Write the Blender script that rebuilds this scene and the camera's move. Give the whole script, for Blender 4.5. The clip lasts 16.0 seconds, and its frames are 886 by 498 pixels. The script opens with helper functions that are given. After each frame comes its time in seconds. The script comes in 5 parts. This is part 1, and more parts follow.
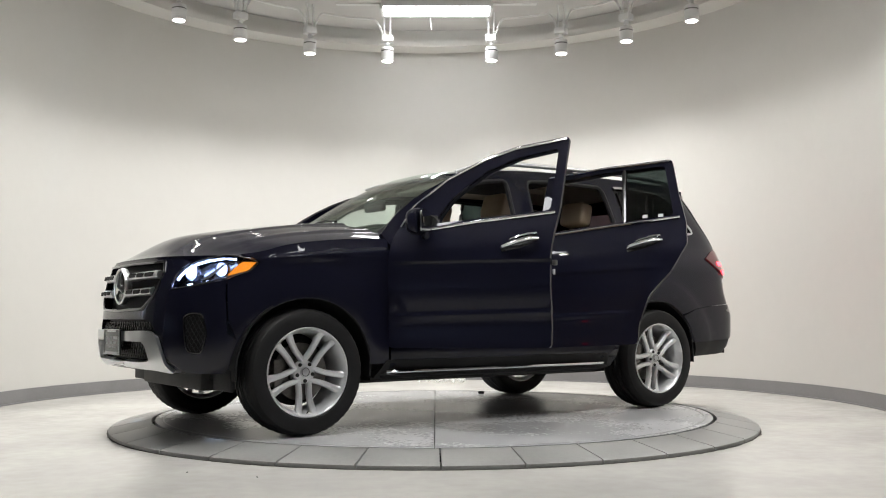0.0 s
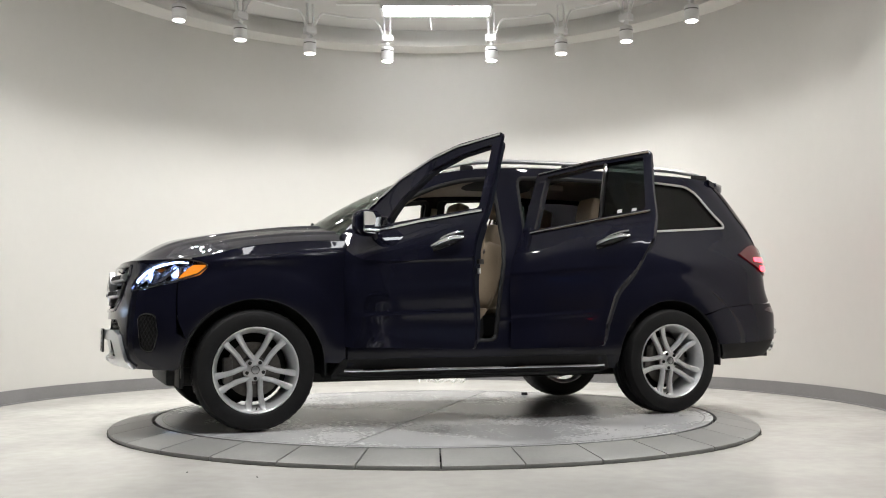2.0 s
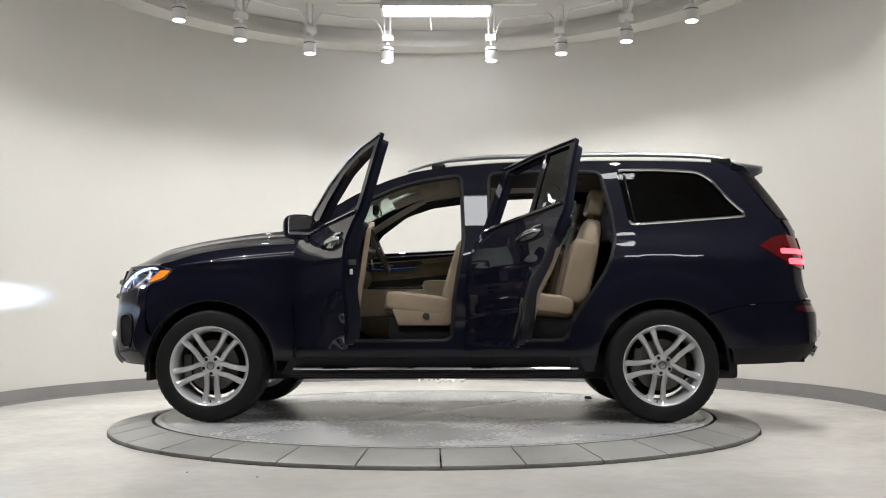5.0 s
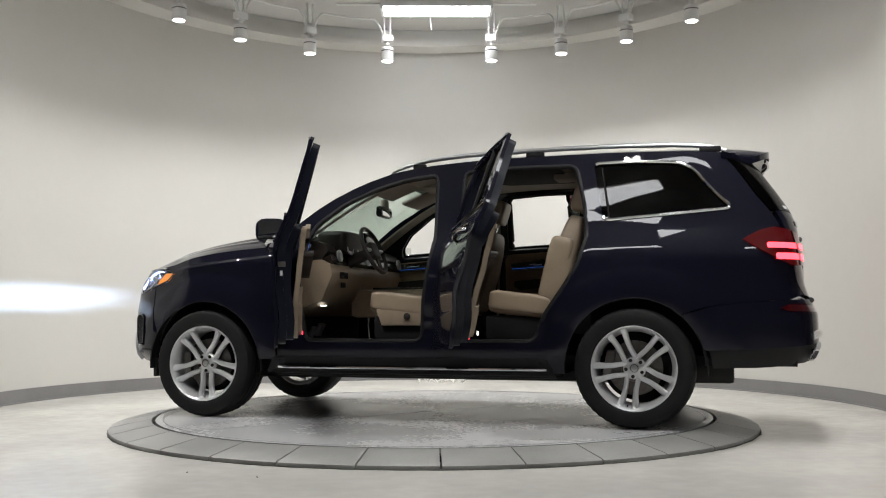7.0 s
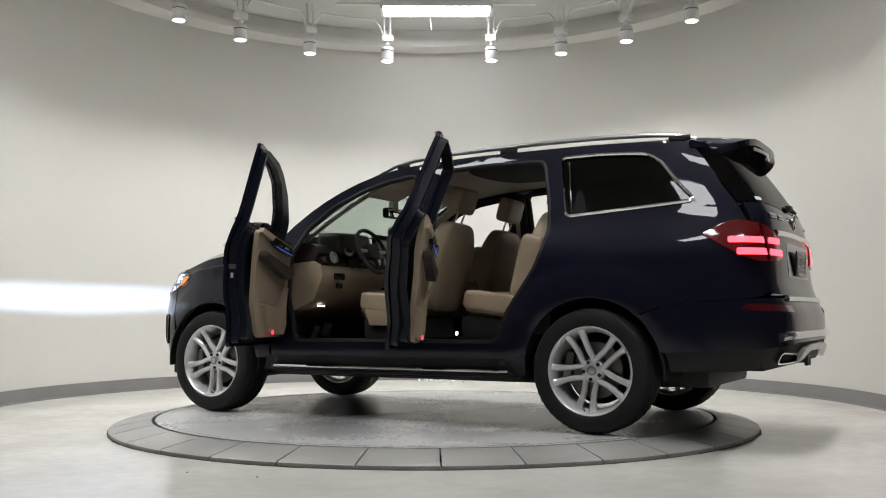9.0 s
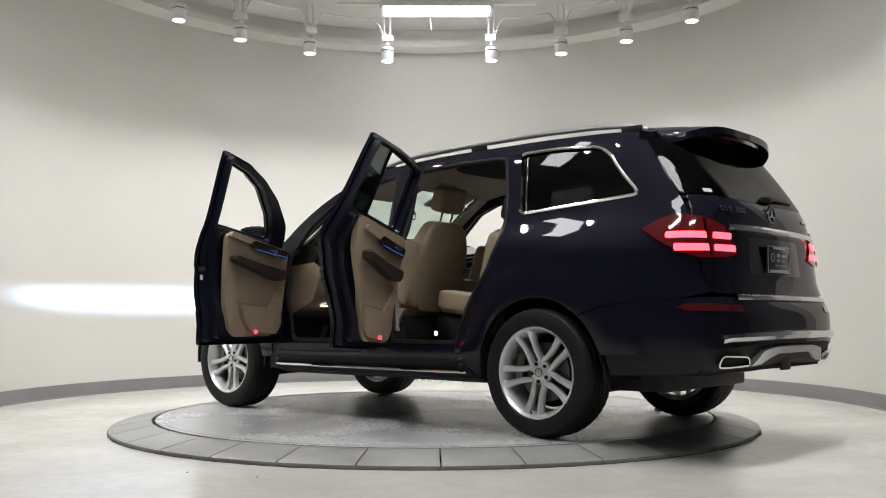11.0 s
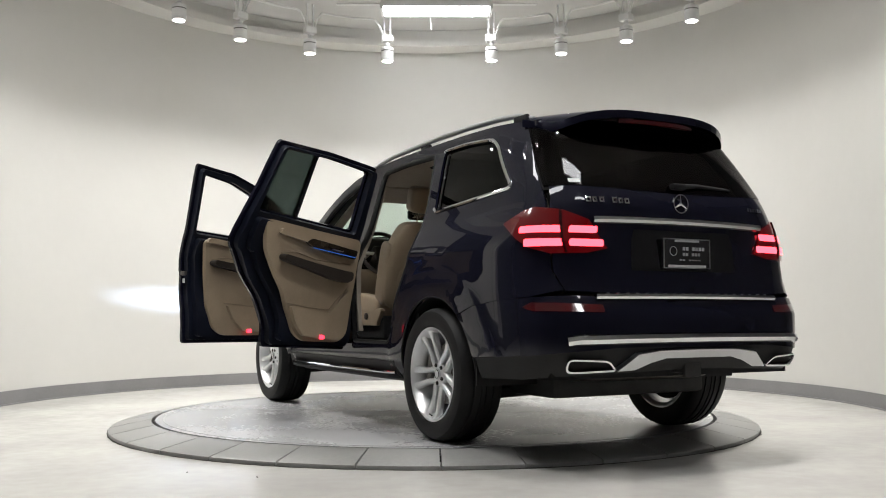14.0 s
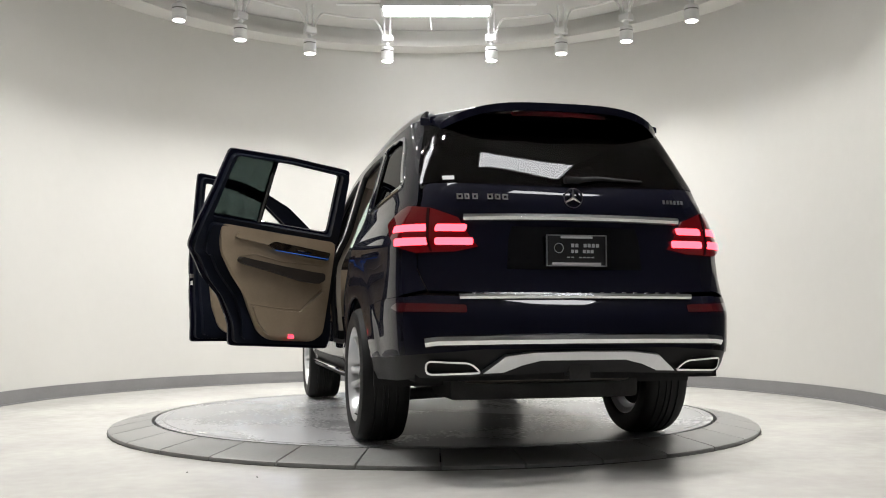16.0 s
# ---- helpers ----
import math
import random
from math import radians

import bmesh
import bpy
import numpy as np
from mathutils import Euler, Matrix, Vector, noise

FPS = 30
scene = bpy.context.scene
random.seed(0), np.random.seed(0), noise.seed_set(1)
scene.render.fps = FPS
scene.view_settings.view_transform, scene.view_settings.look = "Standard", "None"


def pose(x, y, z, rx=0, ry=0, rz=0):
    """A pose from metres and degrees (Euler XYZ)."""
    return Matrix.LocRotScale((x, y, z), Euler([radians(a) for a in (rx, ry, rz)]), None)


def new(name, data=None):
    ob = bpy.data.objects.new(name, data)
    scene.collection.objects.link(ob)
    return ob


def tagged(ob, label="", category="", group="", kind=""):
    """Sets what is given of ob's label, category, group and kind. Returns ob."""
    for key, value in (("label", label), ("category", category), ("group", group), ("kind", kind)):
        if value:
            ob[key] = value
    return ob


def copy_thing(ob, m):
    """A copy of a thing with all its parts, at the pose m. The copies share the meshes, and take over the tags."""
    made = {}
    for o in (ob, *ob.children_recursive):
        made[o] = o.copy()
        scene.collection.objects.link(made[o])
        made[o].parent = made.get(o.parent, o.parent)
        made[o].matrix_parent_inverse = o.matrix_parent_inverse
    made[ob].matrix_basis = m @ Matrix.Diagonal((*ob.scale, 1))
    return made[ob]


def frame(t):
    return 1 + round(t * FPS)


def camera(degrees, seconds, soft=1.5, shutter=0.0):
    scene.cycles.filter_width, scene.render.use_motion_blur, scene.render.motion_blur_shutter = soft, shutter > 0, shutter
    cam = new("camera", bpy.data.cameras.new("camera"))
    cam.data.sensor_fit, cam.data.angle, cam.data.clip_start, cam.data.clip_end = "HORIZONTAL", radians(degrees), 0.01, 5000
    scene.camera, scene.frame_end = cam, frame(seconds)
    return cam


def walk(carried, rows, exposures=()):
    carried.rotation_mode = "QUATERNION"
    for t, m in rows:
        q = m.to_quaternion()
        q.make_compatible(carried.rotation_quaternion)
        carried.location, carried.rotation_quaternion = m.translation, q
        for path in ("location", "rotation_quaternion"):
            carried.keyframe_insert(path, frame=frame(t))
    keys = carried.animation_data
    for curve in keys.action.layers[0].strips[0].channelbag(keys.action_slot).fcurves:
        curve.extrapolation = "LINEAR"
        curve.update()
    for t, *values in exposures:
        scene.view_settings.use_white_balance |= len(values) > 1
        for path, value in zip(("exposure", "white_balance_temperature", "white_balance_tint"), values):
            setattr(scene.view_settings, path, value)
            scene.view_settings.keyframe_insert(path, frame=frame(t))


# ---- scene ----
cam = camera(49.67, 16.0, soft=1.05)
EYE = (0.0, -7.344, 0.718)
CAM_POSE = Matrix.Translation(EYE) @ pose(0, 0, 0, 0, 0, -0.51) @ pose(0, 0, 0, 94.028, 0, 0) @ pose(0, 0, 0, 0, 0, -0.168)
walk(cam, [(0.0, CAM_POSE), (16.0, CAM_POSE)], [(0.0, 0.09), (3.5, 0.12), (5.3, -0.02), (7.0, -0.15), (9.0, -0.13), (11.5, 0.03), (12.5, 0.06), (14.0, 0.15), (16.0, 0.2)])

# ---------------------------------------------------------------- light
world = bpy.data.worlds.new("world")
world.use_nodes = True
world.node_tree.nodes["Background"].inputs[0].default_value = (0.9, 0.95, 1.0, 1)
world.node_tree.nodes["Background"].inputs[1].default_value = 0.0
scene.world = world

FLOOR_Z = -0.0735
WALL_C = (-0.08, 0.9)
WALL_R = 3.84
CEIL_Z = 4.3
SPOT_C = (0.03, 0.9)
SPOT_R = 2.92
SPOT_Z = 3.72          # lower rim of the spot heads
SPOT_ANGLES = [153.6, 137.0, 119.8, 101.5, 77.2, 60.7, 44.6, 27.0, 10.0, -7.0, -24.0, -41.0, -58.0, -75.0, -105.0, -122.0, -139.0, -156.0, -173.0, 170.5]
SPOT_POWER = 143.0
PANEL_GLOW = 17.0
PANELS = [(0.03, 3.43, 4.2), (-0.1, -4.1, 4.2), (1.35, -3.15, 4.2), (-2.2, -1.75, 4.2), (2.6, -5.1, 4.2)]


# ---------------------------------------------------------------- materials
def mat(name, color, rough=0.5, metal=0.0, vary=0.0, scale=4.0, fine=60.0, bump=0.0, bump_scale=80.0, coat=0.0, coat_rough=0.03, glow=None, power=0.0, tint=None, streak=None, rough_vary=0.0, spec=0.5, pieces=0.0, coat_ior=1.5, world=False):
    """A surface with two scales of colour change, fine relief and a coat."""
    m = bpy.data.materials.new(name)
    m.use_nodes = True
    nt = m.node_tree
    b = nt.nodes["Principled BSDF"]
    b.inputs["Base Color"].default_value = (*color, 1)
    b.inputs["Roughness"].default_value = rough
    b.inputs["Metallic"].default_value = metal
    b.inputs["Specular IOR Level"].default_value = spec
    b.inputs["Coat Weight"].default_value = coat
    b.inputs["Coat Roughness"].default_value = coat_rough
    b.inputs["Coat IOR"].default_value = coat_ior
    if glow:
        b.inputs["Emission Color"].default_value = (*glow, 1)
        b.inputs["Emission Strength"].default_value = power
    tc = nt.nodes.new("ShaderNodeTexCoord")
    if vary or rough_vary:
        src = nt.nodes.new("ShaderNodeNewGeometry").outputs["Position"] if world else tc.outputs["Object"]
        if streak:
            mp = nt.nodes.new("ShaderNodeMapping")
            mp.inputs["Scale"].default_value = streak
            nt.links.new(src, mp.inputs[0])
            src = mp.outputs[0]
        n1 = nt.nodes.new("ShaderNodeTexNoise")
        n1.inputs["Scale"].default_value, n1.inputs["Detail"].default_value = scale, 5
        n2 = nt.nodes.new("ShaderNodeTexNoise")
        n2.inputs["Scale"].default_value, n2.inputs["Detail"].default_value = fine, 4
        nt.links.new(src, n1.inputs["Vector"])
        nt.links.new(src, n2.inputs["Vector"])
        add = nt.nodes.new("ShaderNodeMath")
        add.operation = "MULTIPLY_ADD"
        add.inputs[1].default_value = 0.4
        nt.links.new(n2.outputs[0], add.inputs[0])
        nt.links.new(n1.outputs[0], add.inputs[2])
        ramp = nt.nodes.new("ShaderNodeMapRange")
        ramp.inputs[1].default_value, ramp.inputs[2].default_value = 0.45, 0.95
        nt.links.new(add.outputs[0], ramp.inputs[0])
        if vary:
            mix = nt.nodes.new("ShaderNodeMix")
            mix.data_type = "RGBA"
            mix.inputs[6].default_value = (*[c * (1 - vary) for c in (tint or color)], 1)
            mix.inputs[7].default_value = (*[min(1, c * (1 + vary * 0.6)) for c in color], 1)
            if pieces:
                oi = nt.nodes.new("ShaderNodeObjectInfo")
                pa = nt.nodes.new("ShaderNodeMath")
                pa.operation = "MULTIPLY_ADD"
                pa.inputs[1].default_value = pieces
                pa.use_clamp = True
                nt.links.new(oi.outputs["Random"], pa.inputs[0])
                nt.links.new(ramp.outputs[0], pa.inputs[2])
                nt.links.new(pa.outputs[0], mix.inputs[0])
            else:
                nt.links.new(ramp.outputs[0], mix.inputs[0])
            nt.links.new(mix.outputs[2], b.inputs["Base Color"])
        if rough_vary:
            rr = nt.nodes.new("ShaderNodeMapRange")
            rr.inputs[3].default_value, rr.inputs[4].default_value = max(0.02, rough - rough_vary), min(1, rough + rough_vary)
            nt.links.new(ramp.outputs[0], rr.inputs[0])
            nt.links.new(rr.outputs[0], b.inputs["Roughness"])
    if bump:
        n3 = nt.nodes.new("ShaderNodeTexNoise")
        n3.inputs["Scale"].default_value, n3.inputs["Detail"].default_value = bump_scale, 4
        nt.links.new(tc.outputs["Object"], n3.inputs["Vector"])
        bp = nt.nodes.new("ShaderNodeBump")
        bp.inputs["Strength"].default_value, bp.inputs["Distance"].default_value = bump, 0.004
        nt.links.new(n3.outputs[0], bp.inputs["Height"])
        nt.links.new(bp.outputs[0], b.inputs["Normal"])
    return m


def clear_glass(name, tint, face=0.03, edge=0.75):
    """Thin pane: lets light through in its tint and mirrors by the angle."""
    m = bpy.data.materials.new(name)
    m.use_nodes = True
    nt = m.node_tree
    nt.nodes.remove(nt.nodes["Principled BSDF"])
    tr = nt.nodes.new("ShaderNodeBsdfTransparent")
    tr.inputs[0].default_value = (*tint, 1)
    gl = nt.nodes.new("ShaderNodeBsdfGlossy")
    gl.inputs["Roughness"].default_value = 0.015
    lw = nt.nodes.new("ShaderNodeLayerWeight")
    lw.inputs[0].default_value = 0.5
    pw = nt.nodes.new("ShaderNodeMath")
    pw.operation = "POWER"
    pw.inputs[1].default_value = 4.0
    fr = nt.nodes.new("ShaderNodeMapRange")
    fr.inputs[3].default_value, fr.inputs[4].default_value = face, edge
    nt.links.new(lw.outputs["Facing"], pw.inputs[0])
    nt.links.new(pw.outputs[0], fr.inputs[0])
    mx = nt.nodes.new("ShaderNodeMixShader")
    nt.links.new(fr.outputs[0], mx.inputs[0])
    nt.links.new(tr.outputs[0], mx.inputs[1])
    nt.links.new(gl.outputs[0], mx.inputs[2])
    nt.links.new(mx.outputs[0], nt.nodes["Material Output"].inputs[0])
    return m


M = {}
M["wall"] = mat("wall_paint", (0.655, 0.645, 0.615), 0.75, vary=0.03, scale=0.7, fine=9, bump=0.12, bump_scale=160)
M["dark_wall"] = mat("dim_hall_paint", (0.30, 0.30, 0.305), 0.8, vary=0.1, scale=1.0, bump=0.1)
M["ceiling"] = mat("ceiling_paint", (0.62, 0.615, 0.60), 0.85, vary=0.05, scale=1.5, bump=0.15, bump_scale=120)
M["soffit"] = mat("soffit_paint", (0.70, 0.69, 0.66), 0.8, vary=0.04, scale=2, bump=0.1)
M["vinyl"] = mat("grey_vinyl", (0.235, 0.23, 0.235), 0.45, vary=0.12, scale=2.0, fine=40, bump=0.05)
M["floor"] = mat("sealed_concrete", (0.60, 0.585, 0.55), 0.20, vary=0.09, scale=1.1, fine=11, bump=0.02, bump_scale=30, rough_vary=0.05)
M["disc"] = mat("turntable_deck", (0.45, 0.452, 0.46), 0.27, vary=0.09, scale=0.9, fine=30, bump=0.010, bump_scale=50, rough_vary=0.02, spec=0.25)
M["ring"] = mat("weathered_ring_plate", (0.285, 0.285, 0.275), 0.36, world=True, vary=0.30, scale=1.4, fine=40, pieces=0.4, bump=0.08, bump_scale=45, rough_vary=0.08)
M["groove"] = mat("gap_shade_black", (0.012, 0.012, 0.012), 0.8)
M["dirt"] = mat("dark_dirt", (0.035, 0.032, 0.028), 0.9, vary=0.4, scale=40, fine=200)
M["white_metal"] = mat("white_enamel", (0.78, 0.78, 0.77), 0.35, vary=0.04, scale=8)
M["vent"] = mat("vent_slot", (0.03, 0.03, 0.03), 0.7)
M["lamp_lens"] = mat("lamp_lens", (0.9, 0.9, 0.9), 0.4, glow=(1.0, 0.97, 0.92), power=40)
M["diffuser"] = mat("panel_diffuser", (0.9, 0.9, 0.9), 0.5, glow=(0.97, 0.98, 1.0), power=PANEL_GLOW)


# ---------------------------------------------------------------- mesh helpers
def smooth_by_angle(me, deg=38):
    bm = bmesh.new()
    bm.from_mesh(me)
    lim = radians(deg)
    for f in bm.faces:
        f.smooth = True
    for e in bm.edges:
        e.smooth = len(e.link_faces) == 2 and e.calc_face_angle(0) < lim
    bm.to_mesh(me)
    bm.free()


def part(name, bm, material, parent=None, label="", deg=38):
    """Links a bmesh as one mesh object under a thing or a part."""
    me = bpy.data.meshes.new(name)
    bmesh.ops.recalc_face_normals(bm, faces=bm.faces)
    bm.to_mesh(me)
    bm.free()
    smooth_by_angle(me, deg)
    for k in (material if isinstance(material, (list, tuple)) else [material]):
        me.materials.append(k)
    ob = new(name, me)
    if parent:
        ob.parent = parent
    if label:
        ob["label"] = label
    return ob


def shared(name, me, parent, m=None):
    ob = new(name, me)
    ob.parent = parent
    if m is not None:
        ob.matrix_basis = m
    return ob


def box(bm, c, size, rot=None, bevel=0.0, segs=2):
    g = bmesh.ops.create_cube(bm, size=1)
    m = Matrix.Translation(c) @ (rot.to_4x4() if rot is not None else Matrix()) @ Matrix.Diagonal((*size, 1))
    bmesh.ops.transform(bm, matrix=m, verts=g["verts"])
    if bevel:
        es = list({e for v in g["verts"] for e in v.link_edges})
        bmesh.ops.bevel(bm, geom=es, offset=bevel, segments=segs, affect="EDGES", profile=0.6)
    return bm


def lathe(bm, prof, segs=48, m=None, close=False):
    """Turns a profile of (radius, height) about z."""
    rings = []
    for r, h in prof:
        ring = []
        for i in range(segs):
            a = 2 * math.pi * i / segs
            co = Vector((r * math.cos(a), r * math.sin(a), h))
            ring.append(bm.verts.new(m @ co if m is not None else co))
        rings.append(ring)
    pairs = list(zip(rings, rings[1:])) + ([(rings[-1], rings[0])] if close else [])
    for a, b in pairs:
        for i in range(segs):
            j = (i + 1) % segs
            bm.faces.new((a[i], a[j], b[j], b[i]))
    if not close:
        for ring in (rings[0], rings[-1]):
            bm.faces.new(ring)
    return bm


def tube(bm, pts, r, segs=8, flat=1.0, cap=True):
    """A round bar along a line of points; flat squeezes it upright."""
    pts = [Vector(q) for q in pts]
    rings = []
    for i, q in enumerate(pts):
        d = (pts[min(i + 1, len(pts) - 1)] - pts[max(i - 1, 0)]).normalized()
        up = Vector((0, 0, 1)) if abs(d.z) < 0.95 else Vector((0, 1, 0))
        a = d.cross(up).normalized()
        b = a.cross(d).normalized()
        rr = r[i] if isinstance(r, (list, tuple)) else r
        rings.append([bm.verts.new(q + a * rr * math.cos(2 * math.pi * k / segs) + b * rr * flat * math.sin(2 * math.pi * k / segs)) for k in range(segs)])
    for a, b in zip(rings, rings[1:]):
        for k in range(segs):
            bm.faces.new((a[k], a[(k + 1) % segs], b[(k + 1) % segs], b[k]))
    if cap:
        bm.faces.new(rings[0])
        bm.faces.new(rings[-1])
    return bm


def arc_band(bm, c, r0, r1, z0, z1, a0, a1, n):
    """A curved block between two radii, two heights and two angles (degrees)."""
    rows = []
    full = abs(a1 - a0) >= 359.9
    for i in range(n if full else n + 1):
        a = radians(a0 + (a1 - a0) * i / n)
        ca, sa = math.cos(a), math.sin(a)
        rows.append([bm.verts.new((c[0] + r * ca, c[1] + r * sa, z)) for r, z in ((r0, z0), (r1, z0), (r1, z1), (r0, z1))])
    for i in range(n):
        p, q = rows[i], rows[(i + 1) % len(rows)]
        for k in range(4):
            bm.faces.new((p[k], p[(k + 1) % 4], q[(k + 1) % 4], q[k]))
    if not full:
        bm.faces.new(rows[0])
        bm.faces.new(rows[-1])
    return bm


# ---------------------------------------------------------------- the room
def build_room():
    bm = bmesh.new()
    box(bm, (0, -3.5, FLOOR_Z - 0.05), (16, 19, 0.1))
    tagged(part("floor", bm, M["floor"]), "pale sealed concrete showroom floor with faint stains", "floor", kind="structure")
    bm = arc_band(bmesh.new(), WALL_C, WALL_R, WALL_R + 0.15, FLOOR_Z, CEIL_Z, -28, 208, 160)
    tagged(part("wall_curved", bm, M["wall"]), "curved off-white painted wall behind the turntable", "wall", kind="structure")
    bm = arc_band(bmesh.new(), WALL_C, WALL_R - 0.014, WALL_R, FLOOR_Z, 0.055, -28, 208, 160)
    tagged(part("baseboard", bm, M["vinyl"]), "grey vinyl cove baseboard along the curved wall", "baseboard", kind="structure")
    bm = arc_band(bmesh.new(), WALL_C, WALL_R - 0.03, WALL_R - 0.014, FLOOR_Z, FLOOR_Z + 0.012, -28, 208, 160)
    tagged(part("trim", bm, M["vinyl"]), "thin rounded toe of the grey baseboard", "trim", kind="structure")
    bm = arc_band(bmesh.new(), WALL_C, WALL_R - 0.32, WALL_R, 4.085, 4.158, -28, 208, 160)
    arc_band(bm, WALL_C, WALL_R - 0.26, WALL_R, 4.158, CEIL_Z, -28, 208, 160)
    tagged(part("soffit", bm, M["soffit"]), "white curved soffit under the ceiling along the wall", "soffit", kind="structure")
    bm = bmesh.new()
    box(bm, (0, -3.5, CEIL_Z + 0.06), (16, 19, 0.12))
    tagged(part("ceiling", bm, M["ceiling"]), "pale painted showroom ceiling", "ceiling", kind="structure")
    # the dim hall in front of the stage
    e = WALL_C[0] + (WALL_R + 0.1) * math.cos(radians(-28))
    y0 = WALL_C[1] + WALL_R * math.sin(radians(-28))
    h = CEIL_Z - FLOOR_Z
    zc = (CEIL_Z + FLOOR_Z) / 2
    for nm, c, sz in (("wall_front_east", ((e + 7.5) / 2, y0 + 0.08, zc), (7.5 - e, 0.15, h)),
                      ("wall_front_west", (-(e + 0.14 + 7.5) / 2, y0 + 0.08, zc), (7.5 - e - 0.14, 0.15, h)),
                      ("wall_east", (7.57, -6.2, zc), (0.14, 12.2, h)), ("wall_west", (-7.57, -6.2, zc), (0.14, 12.2, h)), ("wall_south", (0, -12.4, zc), (15.3, 0.15, h))):
        bm = bmesh.new()
        box(bm, c, sz)
        tagged(part(nm, bm, M["dark_wall"]), "plain dim hall wall facing the stage", "wall", kind="structure")


def spot_place(a):
    """The track of spots: a half circle at the wall, drawn out towards the hall."""
    c, s = math.cos(radians(a)), math.sin(radians(a))
    return SPOT_C[0] + SPOT_R * c, SPOT_C[1] + SPOT_R * s * (1.0 if s > 0 else 1.15)


def build_spots():
    """Spot heads on junction boxes, hung from the ceiling and joined by bent conduit."""
    first = None
    for a in SPOT_ANGLES:
        x, y = spot_place(a)
        m = Matrix.Translation((x, y, SPOT_Z)) @ pose(0, 0, 0, 0, 0, a)
        if first is None:
            root = new("spotlight")
            tagged(root, "white cylindrical spotlight head glowing under the ceiling", "spotlight", group="ring of spotlights")
            bm = bmesh.new()
            lathe(bm, [(0.055, 0.0), (0.071, 0.0), (0.073, 0.004), (0.073, 0.112), (0.07, 0.115), (0.07, 0.122), (0.073, 0.125), (0.073, 0.15), (0.066, 0.162), (0.03, 0.166)], 32)
            part("housing", bm, M["white_metal"], root)
            bm = lathe(bmesh.new(), [(0.0712, 0.1135), (0.0712, 0.1235)], 32)
            part("vent_band", bm, M["vent"], root, "dark slotted cooling band")
            bm = lathe(bmesh.new(), [(0.054, -0.001), (0.0545, -0.004), (0.03, -0.007)], 24)
            part("lens", bm, M["lamp_lens"], root, "glowing lamp face")
            bm = lathe(bmesh.new(), [(0.018, 0.166), (0.018, 0.185), (0.028, 0.19), (0.028, 0.215), (0.018, 0.22), (0.018, 0.232)], 16)
            part("swivel", bm, M["white_metal"], root)
            bm = bmesh.new()
            box(bm, (0, 0, 0.268), (0.1, 0.13, 0.075), bevel=0.006)
            part("junction_box", bm, M["white_metal"], root)
            bm = bmesh.new()
            for dy in (-0.035, 0.035):
                tube(bm, [(0, dy, 0.3), (0, dy, CEIL_Z - SPOT_Z)], 0.011, 10)
            part("stem", bm, M["white_metal"], root)
            root.matrix_basis = m
            first = root
        else:
            copy_thing(first, m)
        lamp = bpy.data.lights.new("spot_beam", "SPOT")
        lamp.energy, lamp.spot_size, lamp.spot_blend, lamp.shadow_soft_size, lamp.color = SPOT_POWER * (0.5 if -10 < a < 30 else 0.74 if a < -20 and a > -160 else 0.85 if abs(a) > 150 else 1.0), radians(114), 1.0, 0.035, (1.0, 0.984, 0.958)
        ob = new("spot_beam", lamp)
        ob.matrix_basis = Matrix.Translation((x, y, SPOT_Z - 0.02))
    n = len(SPOT_ANGLES)
    for i in range(n):
        a, b = SPOT_ANGLES[i], SPOT_ANGLES[(i + 1) % n]
        d = (a - b) % 360
        if d > 20:
            continue
        bm = bmesh.new()
        pts = []
        for k in range(25):
            f = k / 24
            ang = radians(a - 1.0 - (d - 2.0) * f)
            e = min(f, 1 - f)
            rise = 0.30 + 0.20 * (1 - (1 - min(1, e / 0.16)) ** 2.4)
            sag = -0.012 * math.sin(math.pi * f)
            pts.append((*spot_place(math.degrees(ang)), SPOT_Z + rise + sag))
        tube(bm, pts, 0.013, 8)
        tagged(part("conduit", bm, M["white_metal"]), "thin white bent conduit between two spotlights", "conduit", group="spotlight conduits")


def build_panels():
    for i, (x, y, z) in enumerate(PANELS):
        root = new("ceiling_panel")
        tagged(root, "white fluorescent ceiling fixture with a glowing diffuser", "ceiling light", group="ceiling fixtures")
        bm = bmesh.new()
        box(bm, (0, 0, 0.06), (1.26, 0.34, 0.075), bevel=0.008)
        part("fixture_body", bm, M["white_metal"], root)
        bm = bmesh.new()
        box(bm, (0, 0, 0.008), (1.2, 0.29, 0.024), bevel=0.006)
        part("diffuser", bm, M["diffuser"], root, "glowing white diffuser")
        for sx in (-1, 1):
            bm = bmesh.new()
            box(bm, (sx * 0.625, 0, 0.02), (0.03, 0.32, 0.05), bevel=0.005)
            part("end_cap", bm, M["white_metal"], root)
        root.matrix_basis = pose(x, y, z)
        bm = bmesh.new()
        box(bm, (x, y, z + 0.095), (2.3, 0.05, 0.012))
        ob = tagged(part("ceiling_rail", bm, M["white_metal"]), "white mounting rail across the ceiling over a fixture", "rail", group="ceiling rails")
    bm = tube(bmesh.new(), [(-0.05, 3.72, CEIL_Z), (-0.04, 3.72, 4.20), (-0.03, 3.72, 4.09)], 0.008, 8)
    tagged(part("ceiling_hook", bm, M["white_metal"]), "short white rod hanging from the ceiling", "hook")


DISC_R = 2.036
RING_R0, RING_R1 = 2.060, 2.345


